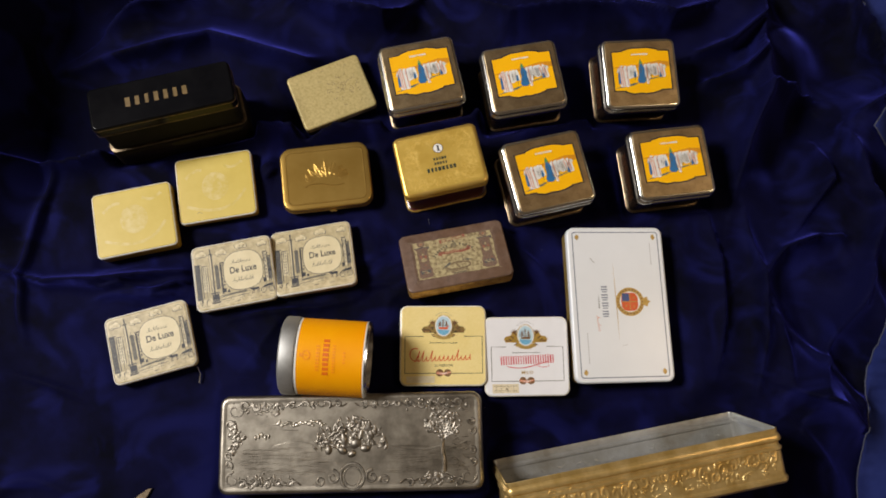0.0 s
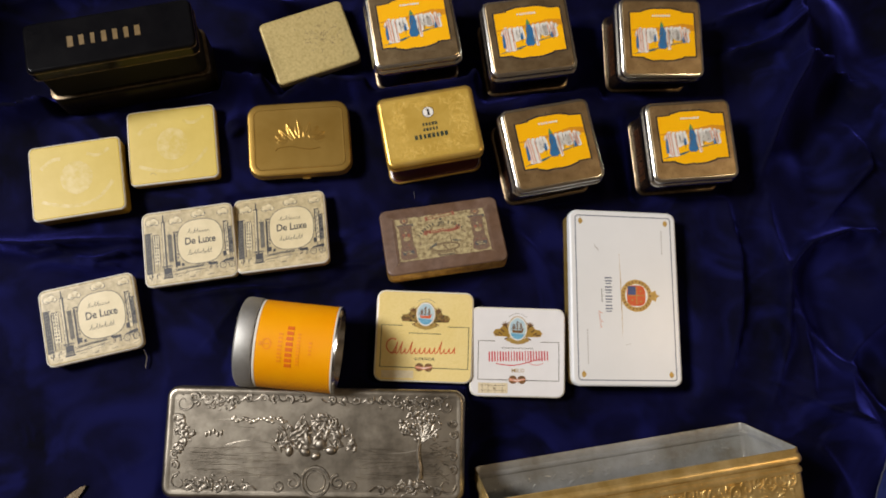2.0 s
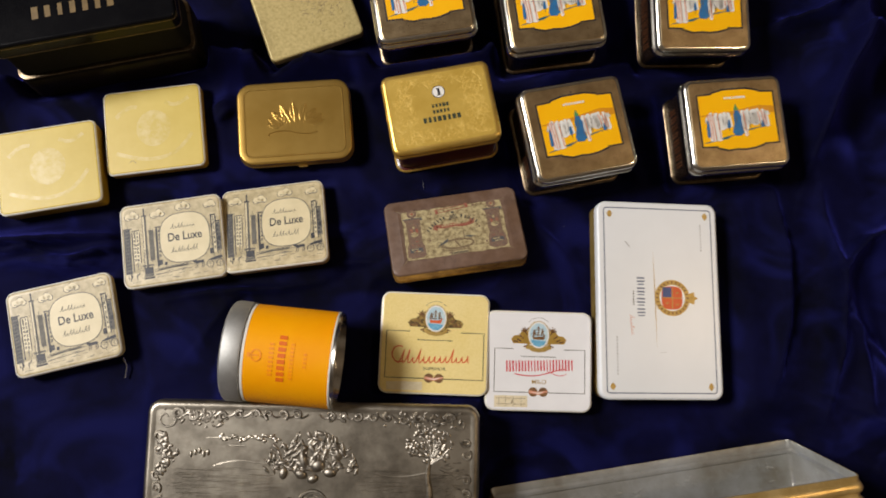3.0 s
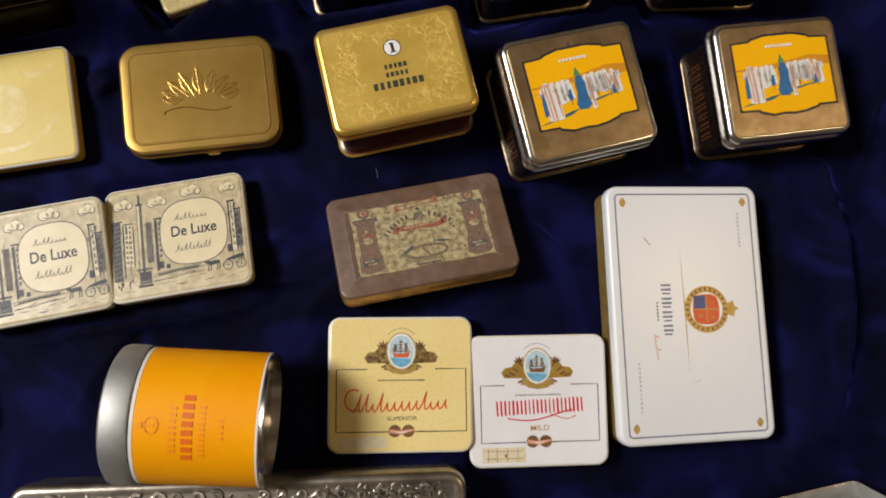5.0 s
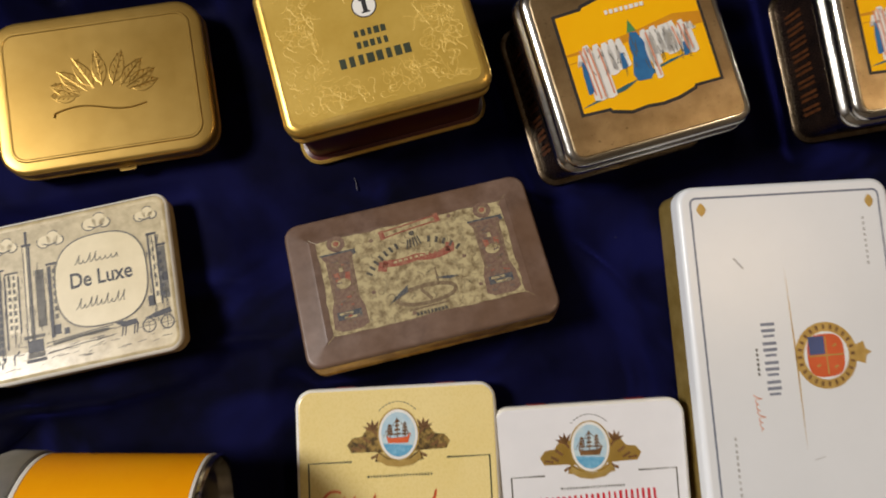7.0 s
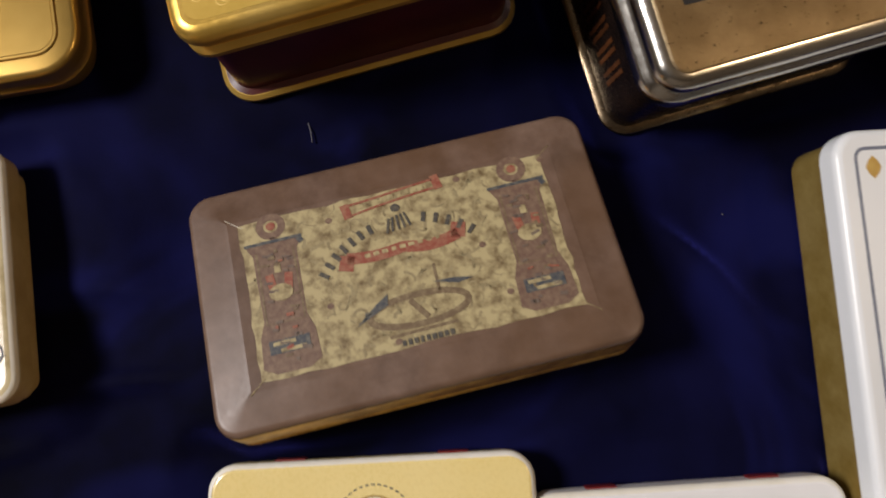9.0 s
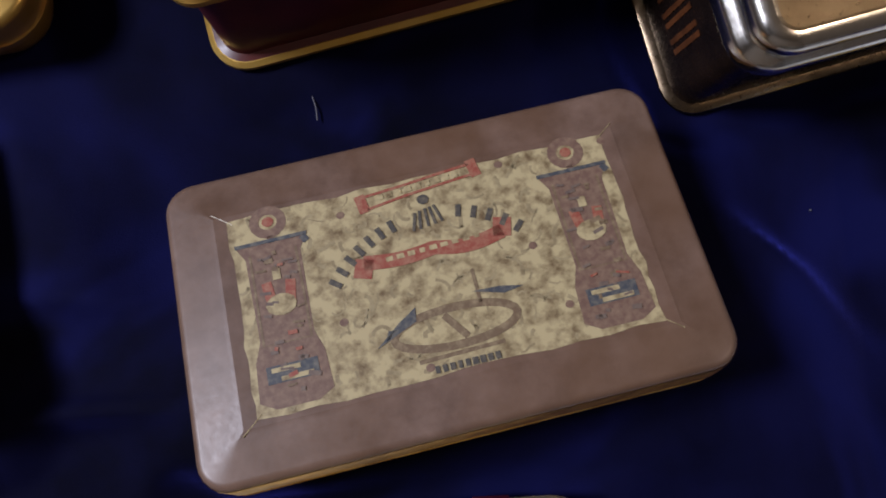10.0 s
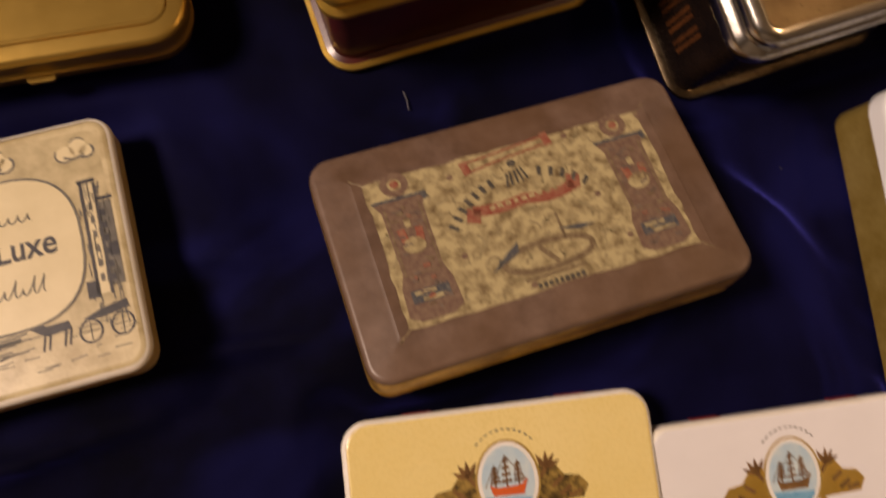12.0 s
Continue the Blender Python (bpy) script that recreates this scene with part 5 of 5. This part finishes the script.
    slate += [[(-0.0150, -0.0128), (-0.0100, -0.0088), (-0.0062, -0.0064), (-0.0066, -0.0092)], [(0.0050, -0.0060), (0.0105, -0.0062), (0.0150, -0.0072), (0.0110, -0.0078)], [(-0.0130, -0.0120), (-0.0122, -0.0098), (-0.0105, -0.0100)]]
    ink += bars(0.0010, -0.0192, 0.0130, 0.0015, 9, 0, 3, 0.7)
    veins = []
    for i in range(190):
        x, y, a = rnd.uniform(-0.037, 0.037), rnd.uniform(-0.0190, 0.0190), rnd.uniform(0, 6.28)
        bend, step_len, path = rnd.uniform(-0.7, 0.7), rnd.uniform(0.0006, 0.0012), [(x, y)]
        for k in range(rnd.randint(2, 5)):
            a += bend + rnd.uniform(-0.4, 0.4)
            x, y = x + step_len * math.cos(a), y + step_len * math.sin(a)
            path.append((max(-0.0384, min(0.0384, x)), max(-0.0198, min(0.0198, y))))
        veins += stroke(path, rnd.uniform(0.0003, 0.0009))
    tagged(print_on("worn_vein", VEIN, lid, z + 0.00003, veins, "fine brown veins of wear"), kind="stuff")
    for x, y in ((0.0190, 0.0002), (-0.0165, 0.0160), (0.0170, 0.0190), (0.0388, 0.0190), (-0.0060, -0.0185), (0.0225, -0.0130), (-0.0200, -0.0060)):
        rust.append(ell(x, y, 0.0009, 0.0008, 10))
    print_each("pillar_print", RUST, lid, z + 0.00005, rust)
    print_on("drab_ornament", DRAB, lid, z + 0.00010, drab)
    print_each("slate_ornament", SLATE, lid, z + 0.00015, slate)
    print_each("scarlet_ribbon", RIBBON, lid, z + 0.00015, scarlet)
    print_on("pale_print", MOTTLE, lid, z + 0.00020, pale + bars(0.0, 0.0047, 0.0200, 0.0010, 9, 2, 5) + bars(0.0, 0.0184, 0.0180, 0.0012, 9, 4, 6))
    print_each("name_bar", FADEDINK, lid, z + 0.00020, ink)
    for kind, ink_of, up in (("drab", DRAB, 0.00022), ("slate", DUSK, 0.00024), ("scarlet", RIBBON, 0.00028)):
        tagged(print_on("pillar_speckle", ink_of, lid, z + up, bits[kind]), kind="stuff")


mauve_tin()

# ---- orange round can lying on its side ----


def orange_can():
    r, length = 0.0350, 0.0790
    m = pose(-0.1050, -0.1015, r + 0.0005, 0, 0, -3.2) @ pose(0, 0, 0, 0, 90, 0) @ pose(0, 0, 0, 0, 0, 0)
    t = thing("round_can", m, "round orange-wrapped can lying on its side", "can")
    n = 56

    def lathe(rows, ends=(True, True)):
        bm = bmesh.new()
        rings = [[bm.verts.new((rr * math.cos(2 * math.pi * k / n), rr * math.sin(2 * math.pi * k / n), z)) for k in range(n)] for rr, z in rows]
        for a, b in zip(rings, rings[1:]):
            for k in range(n):
                bm.faces.new((a[k], a[(k + 1) % n], b[(k + 1) % n], b[k]))
        if ends[0]:
            bm.faces.new(rings[0][::-1])
        if ends[1]:
            bm.faces.new(rings[-1])
        return smooth(bm)

    h = length / 2
    part("body", lathe([(r - 0.001, -h + 0.012), (r - 0.001, h - 0.004), (r - 0.0006, h - 0.0025), (r, h - 0.001), (r - 0.0006, h), (r - 0.0022, h - 0.0006), (r - 0.0030, h - 0.006), (r - 0.008, h - 0.0065)]), STEEL, t, "tinplate body with recessed end")
    part("paper_wrap", lathe([(r - 0.0006, -h + 0.0170), (r - 0.0002, -h + 0.0172), (r - 0.0002, h - 0.0042), (r - 0.0006, h - 0.0040)], (False, False)), CANORANGE, t, "bright orange paper wrap")
    for z0, z1 in ((-h + 0.0152, -h + 0.0171), (h - 0.0042, h - 0.0028)):
        part("white_edge", lathe([(r - 0.0005, z0), (r - 0.0001, z0 + 0.0002), (r - 0.0001, z1 - 0.0002), (r - 0.0005, z1)], (False, False)), WHITE, t, "white paper edge")
    part("lid", lathe([(r - 0.004, -h + 0.0006), (r - 0.002, -h), (r + 0.0002, -h + 0.0014), (r + 0.0008, -h + 0.003), (r + 0.0008, -h + 0.0125), (r + 0.0004, -h + 0.0140), (r - 0.0008, -h + 0.0146)]), ZINC, t, "dull zinc slip lid")

    def wrap(name, material, polys, label=""):
        bm = bmesh.new()
        for p in polys:
            bm.faces.new([bm.verts.new(((r + 0.0001) * -math.cos(a / r), (r + 0.0001) * math.sin(a / r), z)) for z, a in p])
        bmesh.ops.recalc_face_normals(bm, faces=bm.faces[:])
        return part(name, bm, material, t, label)

    up = -0.004
    for i in range(8):
        wrap("name_bar", CANTEXT, [rect(0.0030, up - 0.0146 + 0.0042 * i, 0.0052, 0.0028)])
    wrap("small_print", CANFAINT, [rect(-0.0040, up - 0.0115 + 0.0030 * i, 0.0032, 0.0016) for i in range(8)] + [rect(0.0100, up - 0.0130 + 0.0026 * i, 0.0026, 0.0013) for i in range(10)] + [rect(0.0190, up - 0.004 + 0.0028 * i, 0.0022, 0.0014) for i in range(4)])
    wrap("mark", CANFAINT, stroke(ell(-0.0140, up + 0.0010, 0.0032, 0.0040, 14), 0.0008, True) + [rect(-0.0150, up + 0.0010, 0.0050, 0.0008), rect(-0.0190, up + 0.001, 0.0020, 0.0030)])


orange_can()

# ---- pewter box with a relief lid ----


def lowered(bm, z, k=1.15):
    for v in bm.verts:
        v.co.z = z + (v.co.z - z) * k
    return bm


def pewter_box():
    w, d, h = size("pewter")
    t = thing("pewter_box", spot("pewter"), "pewter box with rococo landscape relief lid", "box")
    part("base", loft(w - 0.002, d - 0.002, 0.008, [(-0.002, 0), (0.0, 0.001), (0.0, h - 0.010)]), PEWTER, t)
    lid = part("lid", loft(w, d, 0.009, [(-0.0005, h - 0.0115), (0.0004, h - 0.0108), (0.0004, h - 0.005)] + edge_round(h - 0.0006, 0.0040, -0.0004, 5) + [(-0.0058, h - 0.0012), (-0.0068, h - 0.0012)]), PEWTER, t, "lid with rolled edges and sunk field")
    z = h - 0.0013
    rnd = random.Random(31)

    def curl(bm, x, y, r, a0, sgn, turns=1.4, rad=0.0013):
        n = 16
        path = []
        for k in range(n + 1):
            u = k / n
            rr = r * (1 - 0.78 * u)
            a = a0 + sgn * u * turns * 2 * math.pi
            path.append((x + rr * math.cos(a), y + rr * math.sin(a), z + 0.00005))
        tube(bm, path, rad, 6, lambda u: 1.1 - 0.5 * u)

    def flowers(bm, x, y, spread_x, spread_y, count, big=0.0022):
        for i in range(count):
            px, py = x + rnd.gauss(0, spread_x), y + rnd.gauss(0, spread_y)
            rr = rnd.uniform(0.5, 1.0) * big
            blob(bm, px, py, z, rr * rnd.uniform(1.0, 1.9), rr * rnd.uniform(0.5, 0.8), rr * rnd.uniform(0.3, 0.5), rnd.uniform(0, 180), 8, 3)

    hx, hy = w / 2 - 0.0095, d / 2 - 0.0095
    # border scrolls and flower sprays
    for sx, sy in ((-1, 1), (1, 1), (1, -1), (-1, -1)):
        bm = bmesh.new()
        curl(bm, sx * (hx - 0.004), sy * (hy - 0.003), 0.0075, radians(90 if sx * sy > 0 else 0), sx * sy, 0.9, 0.0010)
        for k in range(5):
            curl(bm, sx * (hx - 0.012 - 0.011 * k), sy * (hy + 0.0005 - 0.0012 * (k % 2)), 0.0040 - 0.0002 * k, rnd.uniform(0, 6.28), (-1) ** k, 1.1)
            tube(bm, [(sx * (hx - 0.010 - 0.011 * k - 0.0012 * j), sy * (hy + 0.002 - 0.0030 * math.sin(j * 0.36)), z) for j in range(10)], 0.0009, 5)
        for k in range(2):
            curl(bm, sx * (hx + 0.0005), sy * (hy - 0.016 - 0.009 * k), 0.0036, rnd.uniform(0, 6.28), (-1) ** k, 1.1)
        flowers(bm, sx * (hx - 0.030), sy * (hy - 0.0015), 0.0095, 0.0026, 60, 0.0019)
        part("corner_scroll", smooth(lowered(bm, z)), PEWTERHI, lid, "raised scrolls and flowers")
    for s in (-1, 1):
        for k in range(4):
            bm = bmesh.new()
            curl(bm, s * (0.012 + 0.010 * k), hy + 0.001, 0.0036, rnd.uniform(0, 6.28), s * (-1) ** k, 1.0)
            tube(bm, [(s * (0.004 + 0.009 * k + 0.001 * j), hy + 0.0015 - 0.0026 * math.sin(j * 0.35), z) for j in range(10)], 0.0008, 5)
            part("top_scroll", smooth(lowered(bm, z)), PEWTERHI, lid, "raised scroll band")
    # oval ring with side leaves
    bm = bmesh.new()
    for rr in (1.0, 0.72):
        tube(bm, [(0.0015 + 0.0105 * rr * math.cos(2 * math.pi * k / 30), -hy + 0.0045 + 0.0115 * rr * math.sin(2 * math.pi * k / 30), z + 0.00015) for k in range(31)], 0.0012 if rr == 1.0 else 0.0007, 6)
    for s in (-1, 1):
        curl(bm, 0.0015 + s * 0.0175, -hy + 0.004, 0.0062, radians(90), s, 1.2, 0.0013)
        curl(bm, 0.0015 + s * 0.0290, -hy + 0.001, 0.0048, radians(200), -s, 1.2, 0.0011)
    part("oval_ring", smooth(lowered(bm, z)), PEWTERHI, lid, "raised oval ring between leaves")
    # centre group
    bm = bmesh.new()
    for i in range(210):
        a, q = rnd.uniform(0, math.pi), rnd.random() ** 0.6
        px, py = 0.0 + 0.033 * q * math.cos(a), -0.004 + 0.027 * q * math.sin(a)
        rr = rnd.uniform(0.0012, 0.0032)
        blob(bm, px, py, z, rr * 1.5, rr * rnd.uniform(0.35, 0.7), rr * 0.34, rnd.uniform(0, 180), 7, 3)
    for x, y, rx, ry, a in ((-0.0060, 0.0035, 0.0030, 0.0075, 12), (-0.0055, 0.0115, 0.0020, 0.0022, 0), (0.0045, -0.0005, 0.0050, 0.0045, 20), (-0.0075, -0.0065, 0.0045, 0.0035, -25), (0.0010, -0.0095, 0.0042, 0.0030, 30), (-0.0200, -0.0060, 0.0030, 0.0045, -10), (0.0130, -0.0050, 0.0048, 0.0035, 0)):
        blob(bm, x, y, z + 0.00015, rx, ry, 0.0020, a, 12, 5)
    part("centre_relief", smooth(lowered(bm, z)), PEWTERHI, lid, "raised rounded group under leaves")
    # tree
    bm = bmesh.new()
    tx = hx - 0.026
    trunk = [(tx + 0.0008 * math.sin(k * 0.9), -0.026 + 0.0040 * k, z) for k in range(9)]
    tube(bm, trunk, 0.0016, 7, lambda u: 1.5 - 0.8 * u)
    for k in range(9):
        a = radians(20 + 17 * k)
        tube(bm, [(tx + 0.001, 0.002 + 0.0006 * k, z), (tx + 0.001 + 0.008 * math.cos(a), 0.004 + 0.009 * math.sin(a), z), (tx + 0.001 + 0.015 * math.cos(a + 0.2), 0.005 + 0.015 * math.sin(a + 0.2), z)], 0.0007, 5)
    for i in range(110):
        a, q = rnd.uniform(0, 2 * math.pi), math.sqrt(rnd.random())
        rr = rnd.uniform(0.0009, 0.0020)
        blob(bm, tx + 0.001 + 0.0185 * q * math.cos(a), 0.0150 + 0.0115 * q * math.sin(a), z, rr * 1.5, rr * 0.8, rr * 0.4, rnd.uniform(0, 180), 8, 3)
    for i in range(46):
        x0, y0, a = tx + rnd.uniform(0.004, 0.020), rnd.uniform(-0.026, 0.004), rnd.uniform(-0.5, 0.7)
        tube(bm, [(x0, y0, z), (x0 + 0.006 * math.cos(a), y0 + 0.006 * math.sin(a), z)], 0.00035, 4)
    part("tree_relief", smooth(lowered(bm, z)), PEWTERHI, lid, "raised tree and reeds")
    # far houses, hills and ground lines
    bm = bmesh.new()
    for i in range(26):
        blob(bm, -0.066 + 0.0017 * i + rnd.uniform(-0.001, 0.001), 0.0165 + rnd.uniform(-0.0012, 0.0034), z, rnd.uniform(0.0014, 0.0030), rnd.uniform(0.0009, 0.0018), 0.0008, rnd.uniform(-20, 20), 8, 3)
    tube(bm, [(-0.076, 0.0175, z), (-0.060, 0.0178, z)], 0.0008, 5, lambda u: 0.4 + u)
    tube(bm, [(-0.060, 0.0125, z), (-0.048, 0.0122, z)], 0.0006, 5)
    for i in range(5):
        blob(bm, -0.086 + 0.0030 * i, 0.006 + 0.0012 * (i % 3), z, 0.0012, 0.0026, 0.0014, 0, 6, 2)
    for s, x0, x1, y in ((1, -0.070, -0.030, -0.002), (-1, 0.036, 0.084, -0.003)):
        tube(bm, [(x0 + (x1 - x0) * k / 12, y + 0.004 * math.sin(k * 0.26) * s, z - 0.0002) for k in range(13)], 0.0006, 5)
    for i in range(480):
        x0, y0 = rnd.uniform(-hx + 0.006, hx - 0.020), rnd.uniform(-0.027, -0.003)
        if abs(x0) < 0.028:
            continue
        ln = rnd.uniform(0.004, 0.020)
        tube(bm, [(x0, y0, z - 0.0002), (x0 + ln, y0 + rnd.uniform(-0.0006, 0.0006), z - 0.0002)], rnd.uniform(0.00030, 0.00045), 4)
    tagged(part("landscape_relief", smooth(bm), PEWTER, lid, "low relief of houses and meadow"), kind="stuff")
    bm = bmesh.new()
    for i in range(60):
        y0 = rnd.uniform(-0.008, 0.019)
        x0 = -hx + rnd.uniform(0.0, 0.016) * (1 - abs(y0 - 0.006) / 0.016)
        rr = rnd.uniform(0.0010, 0.0024)
        blob(bm, x0, y0, z, rr * 1.5, rr * 0.8, rr * 0.4, rnd.uniform(0, 180), 8, 3)
    part("bush_relief", smooth(lowered(bm, z)), PEWTERHI, lid, "raised bush at the edge")


pewter_box()

# ---- gilt box without its lid, lying tipped back ----


def gilt_box():
    length, depth, wide, wall = 0.238, 0.0471, 0.0938, 0.0012
    # local z runs out of the opening, local -y is the embossed front
    m = pose(0.1765, -0.2245, 0.0262, -78.5, -0.5, 11.1)
    t = thing("gilt_box", m, "gilt embossed tin box without lid, tipped back", "box")
    prof = [(-0.002, 0.0), (0.0, 0.001), (0.0015, 0.003), (0.0015, 0.006), (0.0, 0.0075), (0.0, depth - 0.019), (0.0012, depth - 0.0175), (0.0012, depth - 0.0155), (-0.0006, depth - 0.0140), (-0.0006, depth - 0.0115), (0.0016, depth - 0.0100), (0.0020, depth - 0.0075), (0.0010, depth - 0.0050), (0.0, depth - 0.0040), (0.0, depth - 0.0005), (-0.0004, depth), (-0.0010, depth)]
    part("outer_wall", loft(length, wide, 0.005, prof, top=False), GILT, t, "gilt outside with mouldings")
    part("inner_lining", loft(length, wide, 0.005, [(-0.0010, depth), (-wall, depth - 0.0005), (-wall, depth - 0.006), (-0.003, depth - 0.0075), (-0.003, depth - 0.0095), (-wall, depth - 0.011), (-wall, 0.002), (-wall - 0.0005, 0.0014)][::-1], top=False, bottom=True), INNERTIN, t, "stained bare tin inside")
    rnd = random.Random(41)
    for side, ln in ((-1, length), (1, length)):
        bm = bmesh.new()
        n = 26
        for i in range(n):
            x = -ln / 2 + 0.010 + (ln - 0.020) * i / (n - 1)
            for k in range(9):
                px, pz = x + rnd.gauss(0, 0.0030), 0.010 + rnd.random() * (depth - 0.031)
                rr = rnd.uniform(0.0009, 0.0021)
                blob(bm, px, pz, 0.0, rr * rnd.uniform(1.0, 2.2), rr * 0.7, rr * 0.34, rnd.uniform(0, 180), 7, 3)
            cxx, czz, a0, sg = x, 0.0235 + rnd.uniform(-0.006, 0.006), rnd.uniform(0, 6.28), rnd.choice((-1, 1))
            tube(bm, [(cxx + 0.0050 * (1 - k / 16) * math.cos(a0 + sg * k * 0.5), czz + 0.0075 * (1 - k / 16) * math.sin(a0 + sg * k * 0.5), 0.0002) for k in range(14)], 0.0010, 6)
        turn = Matrix.Rotation(radians(90), 4, "X") if side < 0 else Matrix.Rotation(radians(180), 4, "Z") @ Matrix.Rotation(radians(90), 4, "X")
        bmesh.ops.transform(bm, matrix=Matrix.Translation((0, side * wide / 2, 0)) @ turn, verts=bm.verts[:])
        part("relief_band", smooth(bm), GILT, t, "embossed scroll band")

    bm = bmesh.new()
    for i in range(150):
        rr = rnd.uniform(0.0010, 0.0024)
        blob(bm, rnd.uniform(-length / 2 + 0.012, length / 2 - 0.010), rnd.uniform(0.008, depth - 0.016), 0.0, rr * rnd.uniform(1.0, 2.0), rr * 0.8, rr * 0.17, rnd.uniform(0, 180), 8, 3)
    bmesh.ops.transform(bm, matrix=Matrix.Translation((0, wide / 2 - wall + 0.0002, 0)) @ Matrix.Rotation(radians(90), 4, "X"), verts=bm.verts[:])
    tagged(part("inner_embossing", smooth(bm), INNERTIN, t, "back of the embossing seen inside"), kind="stuff")


gilt_box()

# ---- hem of the cloth and lint ----


def turned_edge(rows, label):
    """Lighter cotton backing where the cloth is turned over; rows are (y, x of its edge)."""
    ys = np.linspace(rows[0][0], rows[-1][0], 90)
    order = sorted(rows)
    xe = np.interp(ys, [r[0] for r in order], [r[1] for r in order])
    bm = bmesh.new()
    rings, edge = [], []
    for y, x in zip(ys, xe):
        ring = []
        for k in range(22):
            px = x + (0.60 - x) * (k / 21) ** 1.6
            ring.append(bm.verts.new((px, y, cloth_height(px, y) + 0.003 - 0.0016 * (k == 0))))
        edge.append((x, y, cloth_height(x, y) + 0.0024))
        rings.append(ring)
    for a, b in zip(rings, rings[1:]):
        for p, q, r, s in zip(a, a[1:], b[1:], b):
            bm.faces.new((s, r, q, p))
    cloth = part("turned_cloth", smooth(bm, 80), BACKING, None, label)
    tagged(cloth, category="cloth")
    rim = bmesh.new()
    tube(rim, edge, 0.0006, 6)
    part("hem", smooth(rim), HEM, cloth, "pale stitched hem")


turned_edge(((0.36, 0.446), (0.30, 0.450), (0.24, 0.461), (0.195, 0.476), (0.183, 0.490), (0.172, 0.467), (0.150, 0.449), (0.134, 0.438), (0.126, 0.448), (0.112, 0.475)), "lighter blue cotton backing turned over the velvet")
turned_edge(((-0.056, 0.470), (-0.062, 0.424), (-0.12, 0.416), (-0.17, 0.409), (-0.27, 0.404)), "lighter blue cotton backing with pale hem")

LINTS = ((0.041, -0.145, 0.0010, 40), (-0.137, 0.143, 0.0012, 10), (-0.012, 0.040, 0.003, 100), (0.102, 0.012, 0.0001, 0))
for x, y, ln, ang in LINTS:
    bm = bmesh.new()
    a = radians(ang)
    z = cloth_height(x, y) + 0.0006
    tube(bm, [(x - ln * math.cos(a), y - ln * math.sin(a), z), (x + 0.0003, y, z + 0.00010), (x + ln * math.cos(a), y + ln * math.sin(a), z)], 0.00008 if ln > 0.003 else 0.0002, 5)
    tagged(part("lint", bm, LINT, None, "tiny white lint fibre on blue velvet"), category="lint", group="lint on the cloth")

# ---- pointed end of a dull metal strip lying on the cloth ----


def metal_strip():
    ax, ay = -0.2640, -0.2170
    bx, by = -0.2830, -0.2370
    z = max(cloth_height(ax, ay), cloth_height(bx, by)) + 0.0012
    length, ang = math.dist((ax, ay), (bx, by)) + 0.03, math.degrees(math.atan2(ay - by, ax - bx))
    t = thing("metal_strip", pose(ax, ay, z, 0, 0, ang), "dull grey pointed metal strip on blue velvet", "strip")
    bm = bmesh.new()
    outline = [(0.0, 0.0), (-0.004, 0.0022), (-0.012, 0.0042), (-length, 0.0050), (-length, -0.0050), (-0.012, -0.0040), (-0.004, -0.0016)]
    low = [bm.verts.new((x, y, -0.0006)) for x, y in outline]
    top = [bm.verts.new((x * 0.98 - 0.0003, y * 0.86, 0.0006)) for x, y in outline]
    bm.faces.new(low[::-1])
    bm.faces.new(top)
    for i in range(len(low)):
        j = (i + 1) % len(low)
        bm.faces.new((low[i], low[j], top[j], top[i]))
    part("strip", bm, FOOTRIM, t)


metal_strip()

# ---- the lamp under the ceiling ----
lampthing = thing("ceiling_lamp", pose(BULB_AT[0], BULB_AT[1], BULB_AT[2]), "bare warm bulb hanging under the ceiling", "lamp")
bm = bmesh.new()
tube(bm, [(0, 0, 0.075), (0, 0, TOP - BULB_AT[2])], 0.003, 6)
part("cord", bm, INK, lampthing)
bm = bmesh.new()
tube(bm, [(0, 0, 0.055), (0, 0, 0.09)], 0.018, 12)
part("socket", smooth(bm), INK, lampthing)
